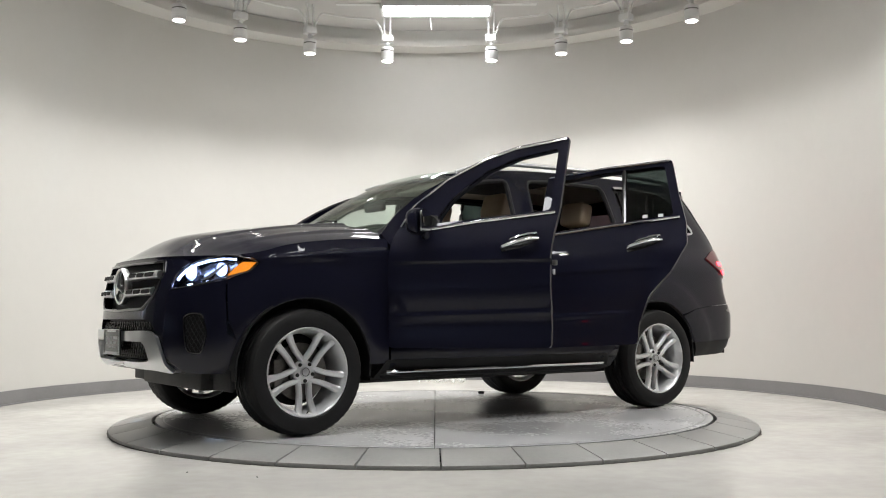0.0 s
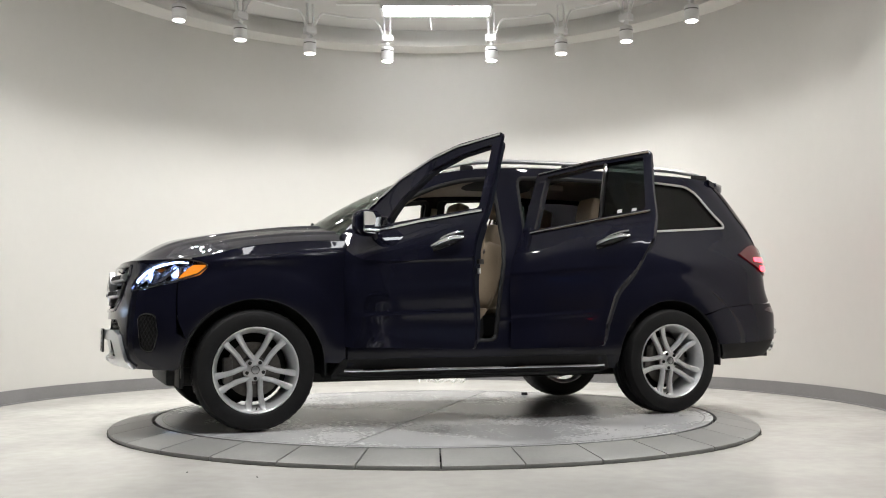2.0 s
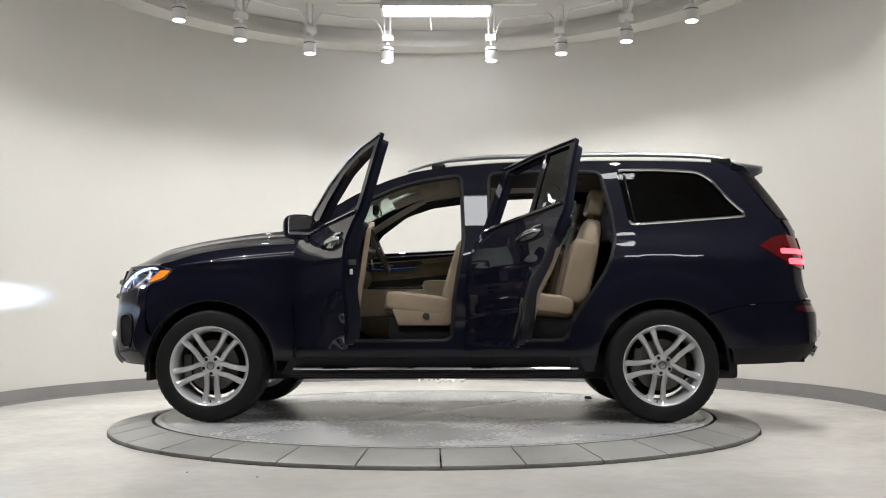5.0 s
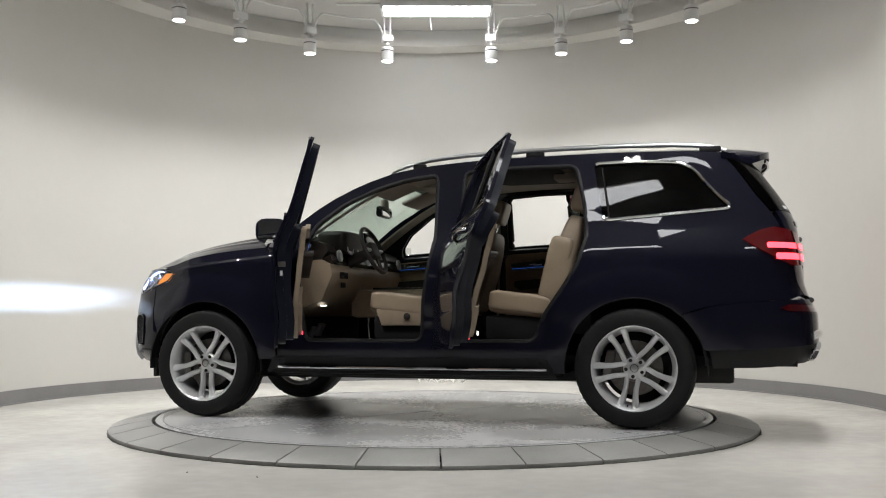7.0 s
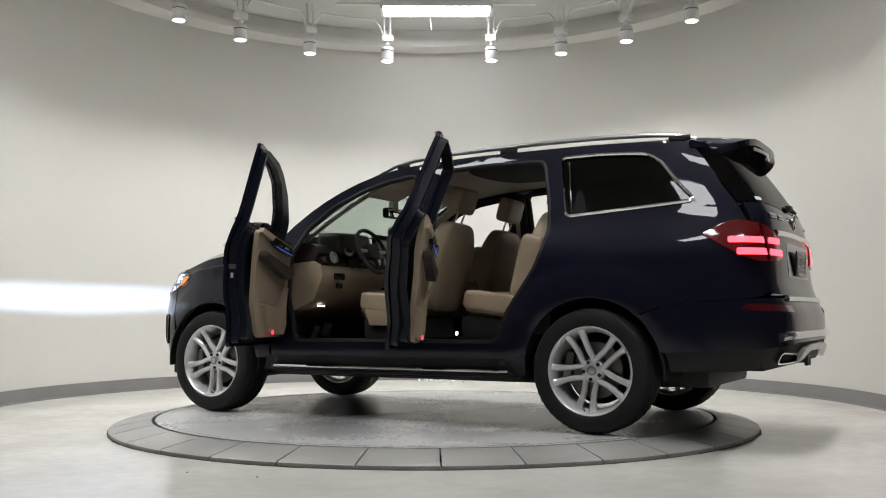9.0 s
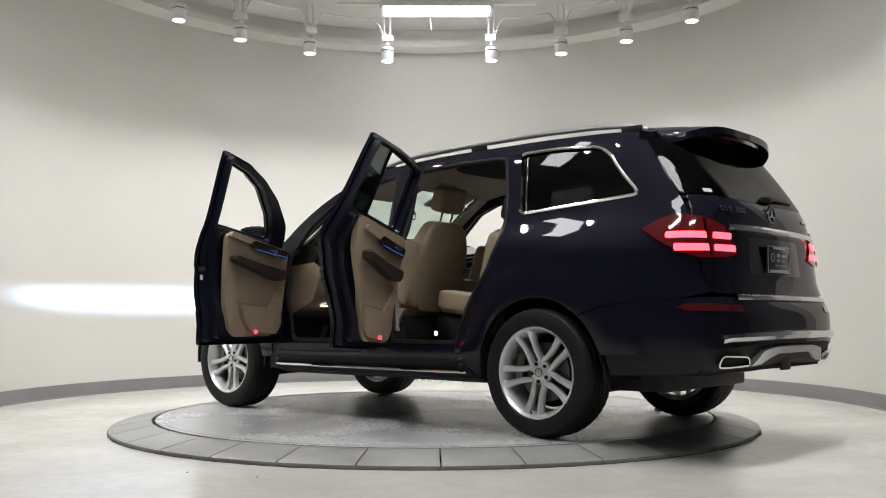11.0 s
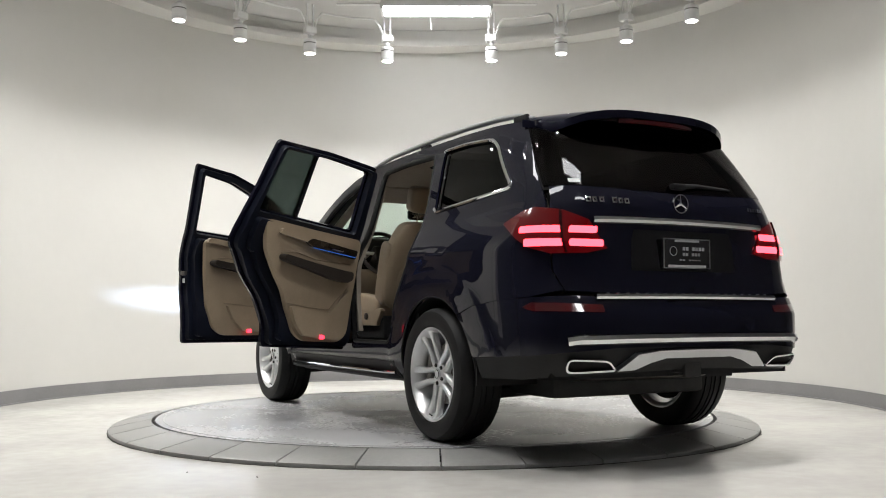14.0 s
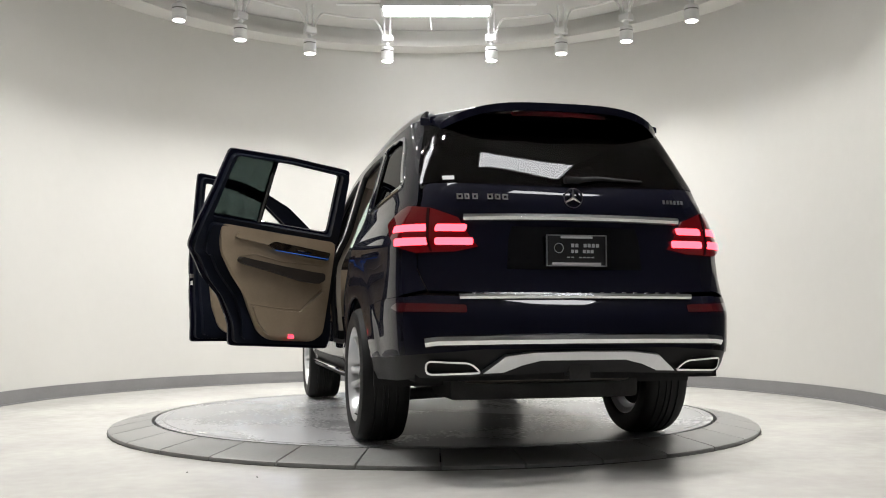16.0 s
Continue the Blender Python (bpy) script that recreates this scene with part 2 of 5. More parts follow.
def build_turntable():
    root = new("turntable")
    tagged(root, "round grey turntable deck, worn and slightly glossy", "turntable")
    for k in range(2):
        bm = bmesh.new()
        n = 90
        a0 = -math.pi / 2 + 0.0018
        pts = [((DISC_R) * math.cos(a0 + (math.pi - 0.0036) * i / n), DISC_R * math.sin(a0 + (math.pi - 0.0036) * i / n)) for i in range(n + 1)]
        top = [bm.verts.new((x, y, 0.0)) for x, y in pts]
        low = [bm.verts.new((x, y, -0.03)) for x, y in pts]
        bm.faces.new(top)
        bm.faces.new(low[::-1])
        for i in range(len(pts)):
            j = (i + 1) % len(pts)
            bm.faces.new((top[j], top[i], low[i], low[j]))
        ob = part("deck_plate", bm, M["disc"], root)
        ob.matrix_basis = pose(0, 0, 0, 0, 0, 180 * k)
    bm = arc_band(bmesh.new(), (0, 0), DISC_R - 0.062, DISC_R - 0.052, -0.002, 0.0012, 0, 360, 160)
    part("rim_groove", bm, M["vinyl"], root, "thin scored line round the deck")
    # sheet below the deck edge; the gap's shade is put into its near-black colour
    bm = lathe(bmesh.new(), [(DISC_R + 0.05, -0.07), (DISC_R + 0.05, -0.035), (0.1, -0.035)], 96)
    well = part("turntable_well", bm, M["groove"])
    tagged(well, "recess under the turntable, coloured black as the shade in the gap", "recess", kind="structure")
    ring = new("turntable_ring")
    tagged(ring, "sloped ring of worn grey metal plates round the turntable", "ramp ring", kind="structure")
    rnd = random.Random(9)
    bm = bmesh.new()
    m = 240
    rim = [(RING_R1 - 0.004, RING_R1 + 0.006 + 0.012 * rnd.random() ** 2) for _ in range(m)]
    vs = [[bm.verts.new((r * math.cos(2 * math.pi * i / m), r * math.sin(2 * math.pi * i / m), FLOOR_Z + (0.004 if k == 0 else 0.0006))) for k, r in enumerate(rim[i])] for i in range(m)]
    for i in range(m):
        j = (i + 1) % m
        bm.faces.new((vs[i][0], vs[i][1], vs[j][1], vs[j][0]))
    part("dirt_line", bm, M["dirt"], ring, "dark dirt along the foot of the ring")
    n = 33
    bm = bmesh.new()
    rows = []
    for i in range(9):
        a = radians(-5.33 + 10.66 * i / 8)
        prof = ((RING_R0, -0.05), (RING_R0, -0.002), (RING_R0 + 0.012, 0.001), (RING_R1 - 0.012, -0.046), (RING_R1, -0.052), (RING_R1, FLOOR_Z))
        rows.append([bm.verts.new((r * math.cos(a), r * math.sin(a), z)) for r, z in prof])
    for p, q in zip(rows, rows[1:]):
        for k in range(6):
            bm.faces.new((p[k], p[(k + 1) % 6], q[(k + 1) % 6], q[k]))
    bm.faces.new(rows[0])
    bm.faces.new(rows[-1])
    ob = part("ring_plate", bm, M["ring"], ring)
    ob.matrix_basis = pose(0, 0, 0, 0, 0, -94.7)
    for i in range(1, n):
        shared("ring_plate", ob.data, ring, pose(0, 0, 0, 0, 0, -94.7 + i * 360 / n))
    return root


build_room()
build_spots()
build_panels()
TABLE = build_turntable()

from mathutils import geometry


# ---------------------------------------------------------------- the car's surfaces
M["paint"] = mat("dark_blue_paint", (0.0070, 0.0073, 0.0158), 0.42, vary=0.05, scale=3, fine=300, coat=0.9, coat_ior=1.43, coat_rough=0.010, spec=0.02)
M["inner_paint"] = mat("door_shut_paint", (0.006, 0.008, 0.016), 0.45, spec=0.2, coat=0.12, coat_rough=0.15, vary=0.1, scale=6)
M["plastic"] = mat("black_plastic", (0.010, 0.010, 0.011), 0.55, spec=0.3, vary=0.15, scale=12, bump=0.1, bump_scale=500)
M["gloss_black"] = mat("gloss_black", (0.006, 0.006, 0.007), 0.12, coat=0.5)
M["chrome"] = mat("chrome_trim", (0.74, 0.75, 0.76), 0.07, 1.0, vary=0.05, scale=10)
M["satin"] = mat("satin_silver", (0.62, 0.63, 0.64), 0.34, 1.0, vary=0.06, scale=8)
M["alloy"] = mat("alloy_silver", (0.72, 0.725, 0.735), 0.28, 0.55, vary=0.06, scale=20, coat=0.3)
M["rubber"] = mat("tyre_rubber", (0.011, 0.011, 0.0115), 0.6, spec=0.28, vary=0.25, scale=9, fine=70, bump=0.15, bump_scale=120)
M["brake"] = mat("brake_steel", (0.18, 0.17, 0.16), 0.4, 1.0, vary=0.3, scale=15)
M["dark_metal"] = mat("underbody_metal", (0.03, 0.03, 0.03), 0.6, 0.3, vary=0.4, scale=8)
M["muffler"] = mat("muffler_steel", (0.13, 0.12, 0.105), 0.5, 1.0, vary=0.3, scale=6)
M["leather"] = mat("beige_leather", (0.325, 0.255, 0.178), 0.48, vary=0.12, scale=7, fine=80, bump=0.25, bump_scale=260, coat=0.08, coat_rough=0.3)
M["seam"] = mat("leather_seam", (0.26, 0.20, 0.14), 0.6)
M["liner"] = mat("headliner_cloth", (0.36, 0.32, 0.27), 0.9, vary=0.06, scale=20, bump=0.2, bump_scale=400)
M["dark_trim"] = mat("dark_wood_trim", (0.018, 0.012, 0.009), 0.22, vary=0.5, scale=5, streak=(1, 8, 8), coat=0.6)
M["dark_leather"] = mat("espresso_leather", (0.022, 0.017, 0.014), 0.5, vary=0.15, scale=9, bump=0.2, bump_scale=250)
M["carpet"] = mat("black_carpet", (0.012, 0.012, 0.013), 0.95, vary=0.3, scale=30, bump=0.5, bump_scale=500)
M["tint"] = clear_glass("tinted_glass", (0.13, 0.13, 0.14), 0.032, 0.5)
M["rear_tint"] = clear_glass("dark_rear_glass", (0.20, 0.17, 0.18), 0.03, 0.45)
M["vent_tint"] = clear_glass("vent_tinted_glass", (0.20, 0.24, 0.23))
M["screen"] = clear_glass("windscreen_glass", (0.80, 0.87, 0.83), 0.03, 0.7)
M["cover"] = clear_glass("lamp_cover", (0.95, 0.95, 0.97))
M["mirror"] = mat("mirror_glass", (0.75, 0.78, 0.78), 0.02, 1.0)
M["red_lens"] = mat("red_lens", (0.022, 0.001, 0.002), 0.08, coat=1.0, glow=(1, 0.008, 0.02), power=0.06)
M["red_glow"] = mat("tail_glow", (0.3, 0.01, 0.02), 0.3, glow=(1.0, 0.035, 0.05), power=8)
M["red_reflector"] = mat("red_reflector", (0.06, 0.003, 0.005), 0.12, coat=1.0)
M["door_red"] = mat("door_marker_glow", (0.3, 0.01, 0.02), 0.3, glow=(1.0, 0.03, 0.06), power=4)
M["blue_glow"] = mat("ambient_blue", (0.02, 0.05, 0.2), 0.3, glow=(0.04, 0.22, 1.0), power=0.5)
M["amber"] = mat("amber_marker", (0.5, 0.13, 0.01), 0.15, coat=1.0, glow=(1.0, 0.33, 0.03), power=0.9)
M["led"] = mat("led_white", (0.8, 0.85, 1.0), 0.3, glow=(0.42, 0.58, 1.0), power=6.0)
M["foot_glow"] = mat("footwell_lamp", (0.9, 0.9, 0.9), 0.3, glow=(1.0, 0.97, 0.9), power=4)
M["beam"] = mat("low_beam_source", (0.9, 0.95, 1.0), 0.4, glow=(0.52, 0.70, 1.0), power=125000)
M["lamp_inside"] = mat("lamp_reflector", (0.62, 0.65, 0.74), 0.22, 0.9)
M["soot"] = mat("lamp_shield_black", (0.004, 0.004, 0.004), 0.9)
M["plate"] = mat("black_plate", (0.012, 0.012, 0.013), 0.3, coat=0.4)
M["pale_ink"] = mat("pale_lettering", (0.55, 0.56, 0.57), 0.5)
M["paper"] = mat("white_sticker", (0.7, 0.7, 0.7), 0.6)


def curve(tab):
    """A smooth function through (x, value) pairs in rising x."""
    xs, ys = [float(a) for a, _ in tab], [float(b) for _, b in tab]
    n = len(xs)
    d = [(ys[i + 1] - ys[i]) / (xs[i + 1] - xs[i]) for i in range(n - 1)]
    ms = [d[0]] + [0.0 if d[i - 1] * d[i] <= 0 else 2 * d[i - 1] * d[i] / (d[i - 1] + d[i]) for i in range(1, n - 1)] + [d[-1]]

    def f(x):
        if x <= xs[0]:
            return ys[0]
        if x >= xs[-1]:
            return ys[-1]
        i = max(k for k in range(n - 1) if xs[k] <= x)
        h = xs[i + 1] - xs[i]
        t = (x - xs[i]) / h
        return (2 * t ** 3 - 3 * t * t + 1) * ys[i] + (t ** 3 - 2 * t * t + t) * h * ms[i] + (3 * t * t - 2 * t ** 3) * ys[i + 1] + (t ** 3 - t * t) * h * ms[i + 1]
    return f


def sstep(a, b, x):
    t = min(1, max(0, (x - a) / (b - a)))
    return t * t * (3 - 2 * t)


# plan of the body at its widest, from the middle of the tail to the middle of the nose
PLAN = [(-2.60, 0), (-2.598, 0.35), (-2.583, 0.60), (-2.545, 0.76), (-2.46, 0.868), (-2.3, 0.918), (-2.0, 0.946), (-1.5, 0.962), (-1.0, 0.965), (0.0, 0.965), (0.8, 0.962), (1.35, 0.958),
        (1.65, 0.938), (1.9, 0.878), (2.10, 0.80), (2.245, 0.68), (2.317, 0.50), (2.352, 0.25), (2.362, 0)]


def plan_line():
    us = [0.0]
    for a, b in zip(PLAN, PLAN[1:]):
        us.append(us[-1] + math.dist(a, b))
    pts = []
    for i in range(len(PLAN) - 1):
        p0 = PLAN[i - 1] if i else (PLAN[1][0], -PLAN[1][1])
        p1, p2 = PLAN[i], PLAN[i + 1]
        p3 = PLAN[i + 2] if i + 2 < len(PLAN) else (PLAN[-2][0], -PLAN[-2][1])
        u1, u2 = us[i], us[i + 1]
        u0, u3 = u1 - math.dist(p0, p1), u2 + math.dist(p2, p3)
        for k in range(24):
            t = k / 24
            q = []
            for c in (0, 1):
                m1, m2 = (p2[c] - p0[c]) / (u2 - u0) * (u2 - u1), (p3[c] - p1[c]) / (u3 - u1) * (u2 - u1)
                q.append((2 * t ** 3 - 3 * t * t + 1) * p1[c] + (t ** 3 - 2 * t * t + t) * m1 + (3 * t * t - 2 * t ** 3) * p2[c] + (t ** 3 - t * t) * m2)
            pts.append(tuple(q))
    pts.append(PLAN[-1])
    pts = np.array(pts)
    s = np.concatenate([[0], np.cumsum(np.hypot(*np.diff(pts, axis=0).T))])
    mid = np.interp(0.0, pts[:, 0], s)
    return s - mid, pts[:, 0], pts[:, 1]


LS, LX, LY = plan_line()
S_TAIL, S_NOSE = float(LS[0]), float(LS[-1])
K = curve([(0.2, 0.89), (0.33, 0.925), (0.44, 0.975), (0.6, 0.993), (0.8, 1.0), (0.95, 0.992), (1.1, 0.974), (1.2, 0.945), (1.26, 0.912), (1.33, 0.884), (1.5, 0.832), (1.65, 0.787), (1.74, 0.756), (1.80, 0.732), (1.86, 0.69)])
TAIL = curve([(0.30, 0.10), (0.40, 0.0), (0.46, -0.05), (0.56, -0.085), (0.72, -0.082), (0.80, -0.048), (0.92, -0.008), (1.16, 0.012), (1.3, 0.026), (1.39, 0.06), (1.5, 0.125), (1.6, 0.19), (1.7, 0.26), (1.78, 0.33), (1.86, 0.41)])
NOSE = curve([(0.30, -0.14), (0.38, -0.05), (0.46, 0.015), (0.58, 0.03), (0.70, 0.025), (0.78, 0.018), (0.88, 0.002), (1.0, -0.022), (1.08, -0.045), (1.16, -0.17), (1.24, -0.37)])
ROOFLINE = curve([(-2.45, 1.71), (-2.3, 1.762), (-2.1, 1.79), (-1.8, 1.806), (-1.3, 1.815), (-0.7, 1.812), (-0.2, 1.788), (0.14, 1.742), (0.32, 1.685), (0.58, 1.566), (0.82, 1.405), (0.98, 1.255), (1.05, 1.19)])
WHEEL_X, WHEEL_R = 1.5375, 0.385


# feature lines pressed into the flank: height along x, depth, reach along x (two fades), width below and above
WING_LINE = curve([(0.6, 1.165), (0.96, 1.147), (1.62, 1.086), (1.9, 1.055)])
DOOR_LINE = curve([(-1.3, 0.985), (-0.2, 1.005), (0.65, 1.025), (0.95, 1.03)])
SILL_LINE = curve([(-1.1, 0.70), (0.65, 0.685), (1.0, 0.675)])
CREASES = [(WING_LINE, 0.013, (0.86, 0.98, 1.70, 1.86), 0.10, 0.022), (DOOR_LINE, 0.009, (-1.2, -1.0, 0.86, 0.94), 0.03, 0.09), (SILL_LINE, 0.008, (-1.0, -0.9, 0.8, 0.93), 0.11, 0.022)]


def crease(d, low, up):
    """A pressed edge: 1 on the line, easing to 0 below and above it."""
    return (1 - sstep(0, low, -d)) ** 1.6 if d < 0 else (1 - sstep(0, up, d)) ** 1.6


def S(s, z, off=0.0, plain=False):
    """The body's outer surface: s runs along the side (near to x), z up, off outwards."""
    side = 1.0
    if s < S_TAIL:
        s, side = 2 * S_TAIL - s, -1.0
    elif s > S_NOSE:
        s, side = 2 * S_NOSE - s, -1.0

    def raw(s, z):
        bx, by = float(np.interp(s, LS, LX)), float(np.interp(s, LS, LY))
        x = bx + TAIL(z) * sstep(-1.7, -2.5, bx) + NOSE(z) * sstep(1.65, 2.25, bx) - 0.045 * sstep(0.93, 1.06, z) * sstep(1.95, 2.12, bx) * sstep(2.34, 2.24, bx)
        y = by * K(z)
        flank = sstep(1.25, 0.8, bx) * sstep(-1.3, -0.9, bx)
        y -= 0.024 * flank * math.exp(-((z - 0.66) / 0.13) ** 2)
        y += 0.010 * sstep(2.0, 1.5, bx) * math.exp(-((z - 1.09) / 0.045) ** 2)
        for line, h, (x0, x1, x2, x3), low, up in CREASES:
            if x0 < bx < x3 and not plain:
                y += h * sstep(x0, x1, bx) * sstep(x3, x2, bx) * crease(z - line(bx), low, up)
        for wx in (WHEEL_X, -WHEEL_X):
            r = math.hypot(bx - wx, z - 0.39)
            y += (0.007 * math.exp(-((r - 0.455) / 0.05) ** 2) + 0.010 * (1 - sstep(0.60, 0.66, r)) * sstep(0.44, 0.5, r)) * sstep(0.2, 0.45, z)
        return np.array((x, y, z))
    p = raw(s, z)
    if off:
        e = 0.004
        ds = raw(min(s + e, S_NOSE), z) - raw(max(s - e, S_TAIL), z)
        dz = raw(s, z + e) - raw(s, z - e)
        n = np.cross(ds, dz)
        n = -n / (np.linalg.norm(n) + 1e-9)
        if n[1] < 0 and abs(p[1]) > 0.05 and abs(n[0]) < 0.5:
            n = -n
        p = p + n * off
    return Vector((p[0], p[1] * side, p[2]))


def S_PLAIN(s, z, off=0.0):
    """The same surface without its pressed lines, for linings."""
    return S(s, z, off, True)


def CARD(s, z, off=0.0):
    """The nearly upright plane of the door linings."""
    w = S(s, 0.85, 0.0, True)
    return Vector((w.x, w.y * (0.985 - 0.10 * max(0.0, z - 0.75)) + off, z - 0.02 * sstep(0.8, 1.0, z) - 0.045 * sstep(1.0, 1.25, z)))


def seek(f, a, b):
    fa = f(a)
    for _ in range(40):
        m = (a + b) / 2
        if (f(m) > 0) == (fa > 0):
            a = m
        else:
            b = m
    return (a + b) / 2


def sx(x, z):
    """s on the flank at the true x."""
    return seek(lambda s: S(s, z).x - x, S_TAIL + 0.55, S_NOSE - 0.45)


def st(y, z):
    """s on the tail at the true y."""
    if abs(y) < 1e-6:
        return S_TAIL
    s = seek(lambda s: S(s, z).y - abs(y), S_TAIL, S_TAIL + 0.95)
    return s if y > 0 else 2 * S_TAIL - s


def sn(y, z):
    """s on the nose at the true y."""
    if abs(y) < 1e-6:
        return S_NOSE
    s = seek(lambda s: S(s, z).y - abs(y), S_NOSE - 1.25, S_NOSE)
    return s if y > 0 else 2 * S_NOSE - s


def flank(pts):
    return [(sx(x, z), z) for x, z in pts]


def tail(pts):
    return [(st(y, z), z) for y, z in pts]


def nose(pts):
    return [(sn(y, z), z) for y, z in pts]


def both(pts):
    """A tail outline of one half (y falling to 0 or ending there) closed by its mirror."""
    return pts + [(-y, z) for y, z in reversed(pts) if abs(y) > 1e-6]


def arch(x0, r, a0, a1, n, zc=0.39):
    return [(x0 + r * math.cos(radians(a0 + (a1 - a0) * i / n)), zc + r * math.sin(radians(a0 + (a1 - a0) * i / n))) for i in range(n + 1)]


def split(poly, step, closed=True):
    out = []
    n = len(poly)
    for i in range(n if closed else n - 1):
        a, b = poly[i], poly[(i + 1) % n]
        k = max(1, int(math.dist(a, b) / step + 0.5))
        out += [(a[0] + (b[0] - a[0]) * j / k, a[1] + (b[1] - a[1]) * j / k) for j in range(k)]
    return out if closed else out + [poly[-1]]


def rounded(poly, r, n=4):
    """Corners of a polygon cut round."""
    out = []
    for i, b in enumerate(poly):
        a, c = poly[i - 1], poly[(i + 1) % len(poly)]
        la, lc = math.dist(a, b), math.dist(c, b)
        q = min(r, la * 0.45, lc * 0.45)
        p0 = (b[0] + (a[0] - b[0]) * q / la, b[1] + (a[1] - b[1]) * q / la)
        p2 = (b[0] + (c[0] - b[0]) * q / lc, b[1] + (c[1] - b[1]) * q / lc)
        for k in range(n + 1):
            t = k / n
            out.append(((1 - t) ** 2 * p0[0] + 2 * t * (1 - t) * b[0] + t * t * p2[0], (1 - t) ** 2 * p0[1] + 2 * t * (1 - t) * b[1] + t * t * p2[1]))
    return out


def inset(poly, d):
    area = sum(a[0] * b[1] - b[0] * a[1] for a, b in zip(poly, poly[1:] + poly[:1]))
    sg = 1 if area > 0 else -1
    out = []
    for i, b in enumerate(poly):
        a, c = poly[i - 1], poly[(i + 1) % len(poly)]
        e1, e2 = Vector((b[0] - a[0], b[1] - a[1])).normalized(), Vector((c[0] - b[0], c[1] - b[1])).normalized()
        n1, n2 = Vector((-e1.y, e1.x)) * sg, Vector((-e2.y, e2.x)) * sg
        m = (n1 + n2)
        if m.length < 1e-6:
            m = n1
        m.normalize()
        out.append((b[0] + m.x * d / max(0.5, m.dot(n1)), b[1] + m.y * d / max(0.5, m.dot(n1))))
    return out


def inside(q, poly):
    x, y = q
    hit = False
    for (x1, y1), (x2, y2) in zip(poly, poly[1:] + poly[:1]):
        if (y1 > y) != (y2 > y) and x < (x2 - x1) * (y - y1) / (y2 - y1) + x1:
            hit = not hit
    return hit


def sheet(outline, holes=(), off=0.0, thick=0.02, step=0.06, surf=None, side=1, shift=None):
    """A panel cut to an outline, with holes, bent onto the body's surface and given a thickness."""
    surf = surf or S
    loops = [split(outline, step)] + [split(h, step) for h in holes]
    pts, edges = [], []
    for lp in loops:
        b = len(pts)
        pts += lp
        edges += [(b + i, b + (i + 1) % len(lp)) for i in range(len(lp))]
    arr = np.array(pts)
    lo, hi = arr.min(0), arr.max(0)
    rows = []
    if surf is S and hi[0] - lo[0] > 0.5 and hi[1] - lo[1] > 0.3:
        for line, _, ends, low, up in CREASES:
            for dz in ((-0.045, -0.022, -0.008, 0.0, 0.008, 0.016, 0.026) if up < low else (0.045, 0.022, 0.008, 0.0, -0.008, -0.016, -0.03)):
                x = max(lo[0], ends[0])
                while x < min(hi[0], ends[3]):
                    q = (x, line(x) + dz)
                    if inside(q, loops[0]) and not any(inside(q, h) for h in loops[1:]) and np.min(np.hypot(arr[:, 0] - q[0], arr[:, 1] - q[1])) > 0.012:
                        rows.append(q)
                    x += 0.03
        for k in range(96):
            a = 2 * math.pi * k / 96
            for wx in (WHEEL_X, -WHEEL_X):
                for r in (0.60, 0.63, 0.66):
                    q = (wx + r * math.cos(a), 0.39 + r * math.sin(a))
                    if lo[0] < q[0] < hi[0] and q[1] > 0.45 and inside(q, loops[0]) and not any(inside(q, h) for h in loops[1:]) and np.min(np.hypot(arr[:, 0] - q[0], arr[:, 1] - q[1])) > 0.012:
                        rows.append(q)
        pts += rows
        arr = np.array(pts)
    x = lo[0] + step * 0.5
    while x < hi[0]:
        y = lo[1] + step * 0.5
        while y < hi[1]:
            q = (x, y)
            if np.min(np.hypot(arr[:, 0] - x, arr[:, 1] - y)) > step * 0.55 and inside(q, loops[0]) and not any(inside(q, h) for h in loops[1:]):
                pts.append(q)
            y += step
        x += step
    vs, _, fs, *_ = geometry.delaunay_2d_cdt([Vector(q) for q in pts], edges, [], 0, 1e-6)
    keep = []
    for f in fs:
        c = (sum(vs[i][0] for i in f) / len(f), sum(vs[i][1] for i in f) / len(f))
        if inside(c, loops[0]) and not any(inside(c, h) for h in loops[1:]):
            keep.append(f)
    bm = bmesh.new()
    mv = Vector(shift) if shift else Vector((0, 0, 0))

    def put(v, o):
        q = surf(v[0], v[1], o)
        return bm.verts.new((q.x - mv.x, q.y * side - mv.y, q.z - mv.z))
    top = [put(v, off) for v in vs]
    low = [put(v, off - thick) for v in vs]
    count = {}
    for f in keep:
        bm.faces.new([top[i] for i in f])
        bm.faces.new([low[i] for i in reversed(f)])
        for a, b in zip(f, f[1:] + f[:1]):
            count.setdefault(frozenset((a, b)), []).append((a, b))
    for e in count.values():
        if len(e) == 1:
            a, b = e[0]
            bm.faces.new((top[b], top[a], low[a], low[b]))
    loose = [v for v in bm.verts if not v.link_faces]
    for v in loose:
        bm.verts.remove(v)
    return bm


def bead(line, r, off=0.0, side=1, step=0.05, shift=None, closed=False, flat=1.0, segs=8):
    """A trim bar that follows a line on the body's surface."""
    mv = Vector(shift) if shift else Vector((0, 0, 0))
    pts = split(line, step, False)
    q = [S(a, b, off) for a, b in pts]
    return tube(bmesh.new(), [(v.x - mv.x, v.y * side - mv.y, v.z - mv.z) for v in q], r, segs, flat)


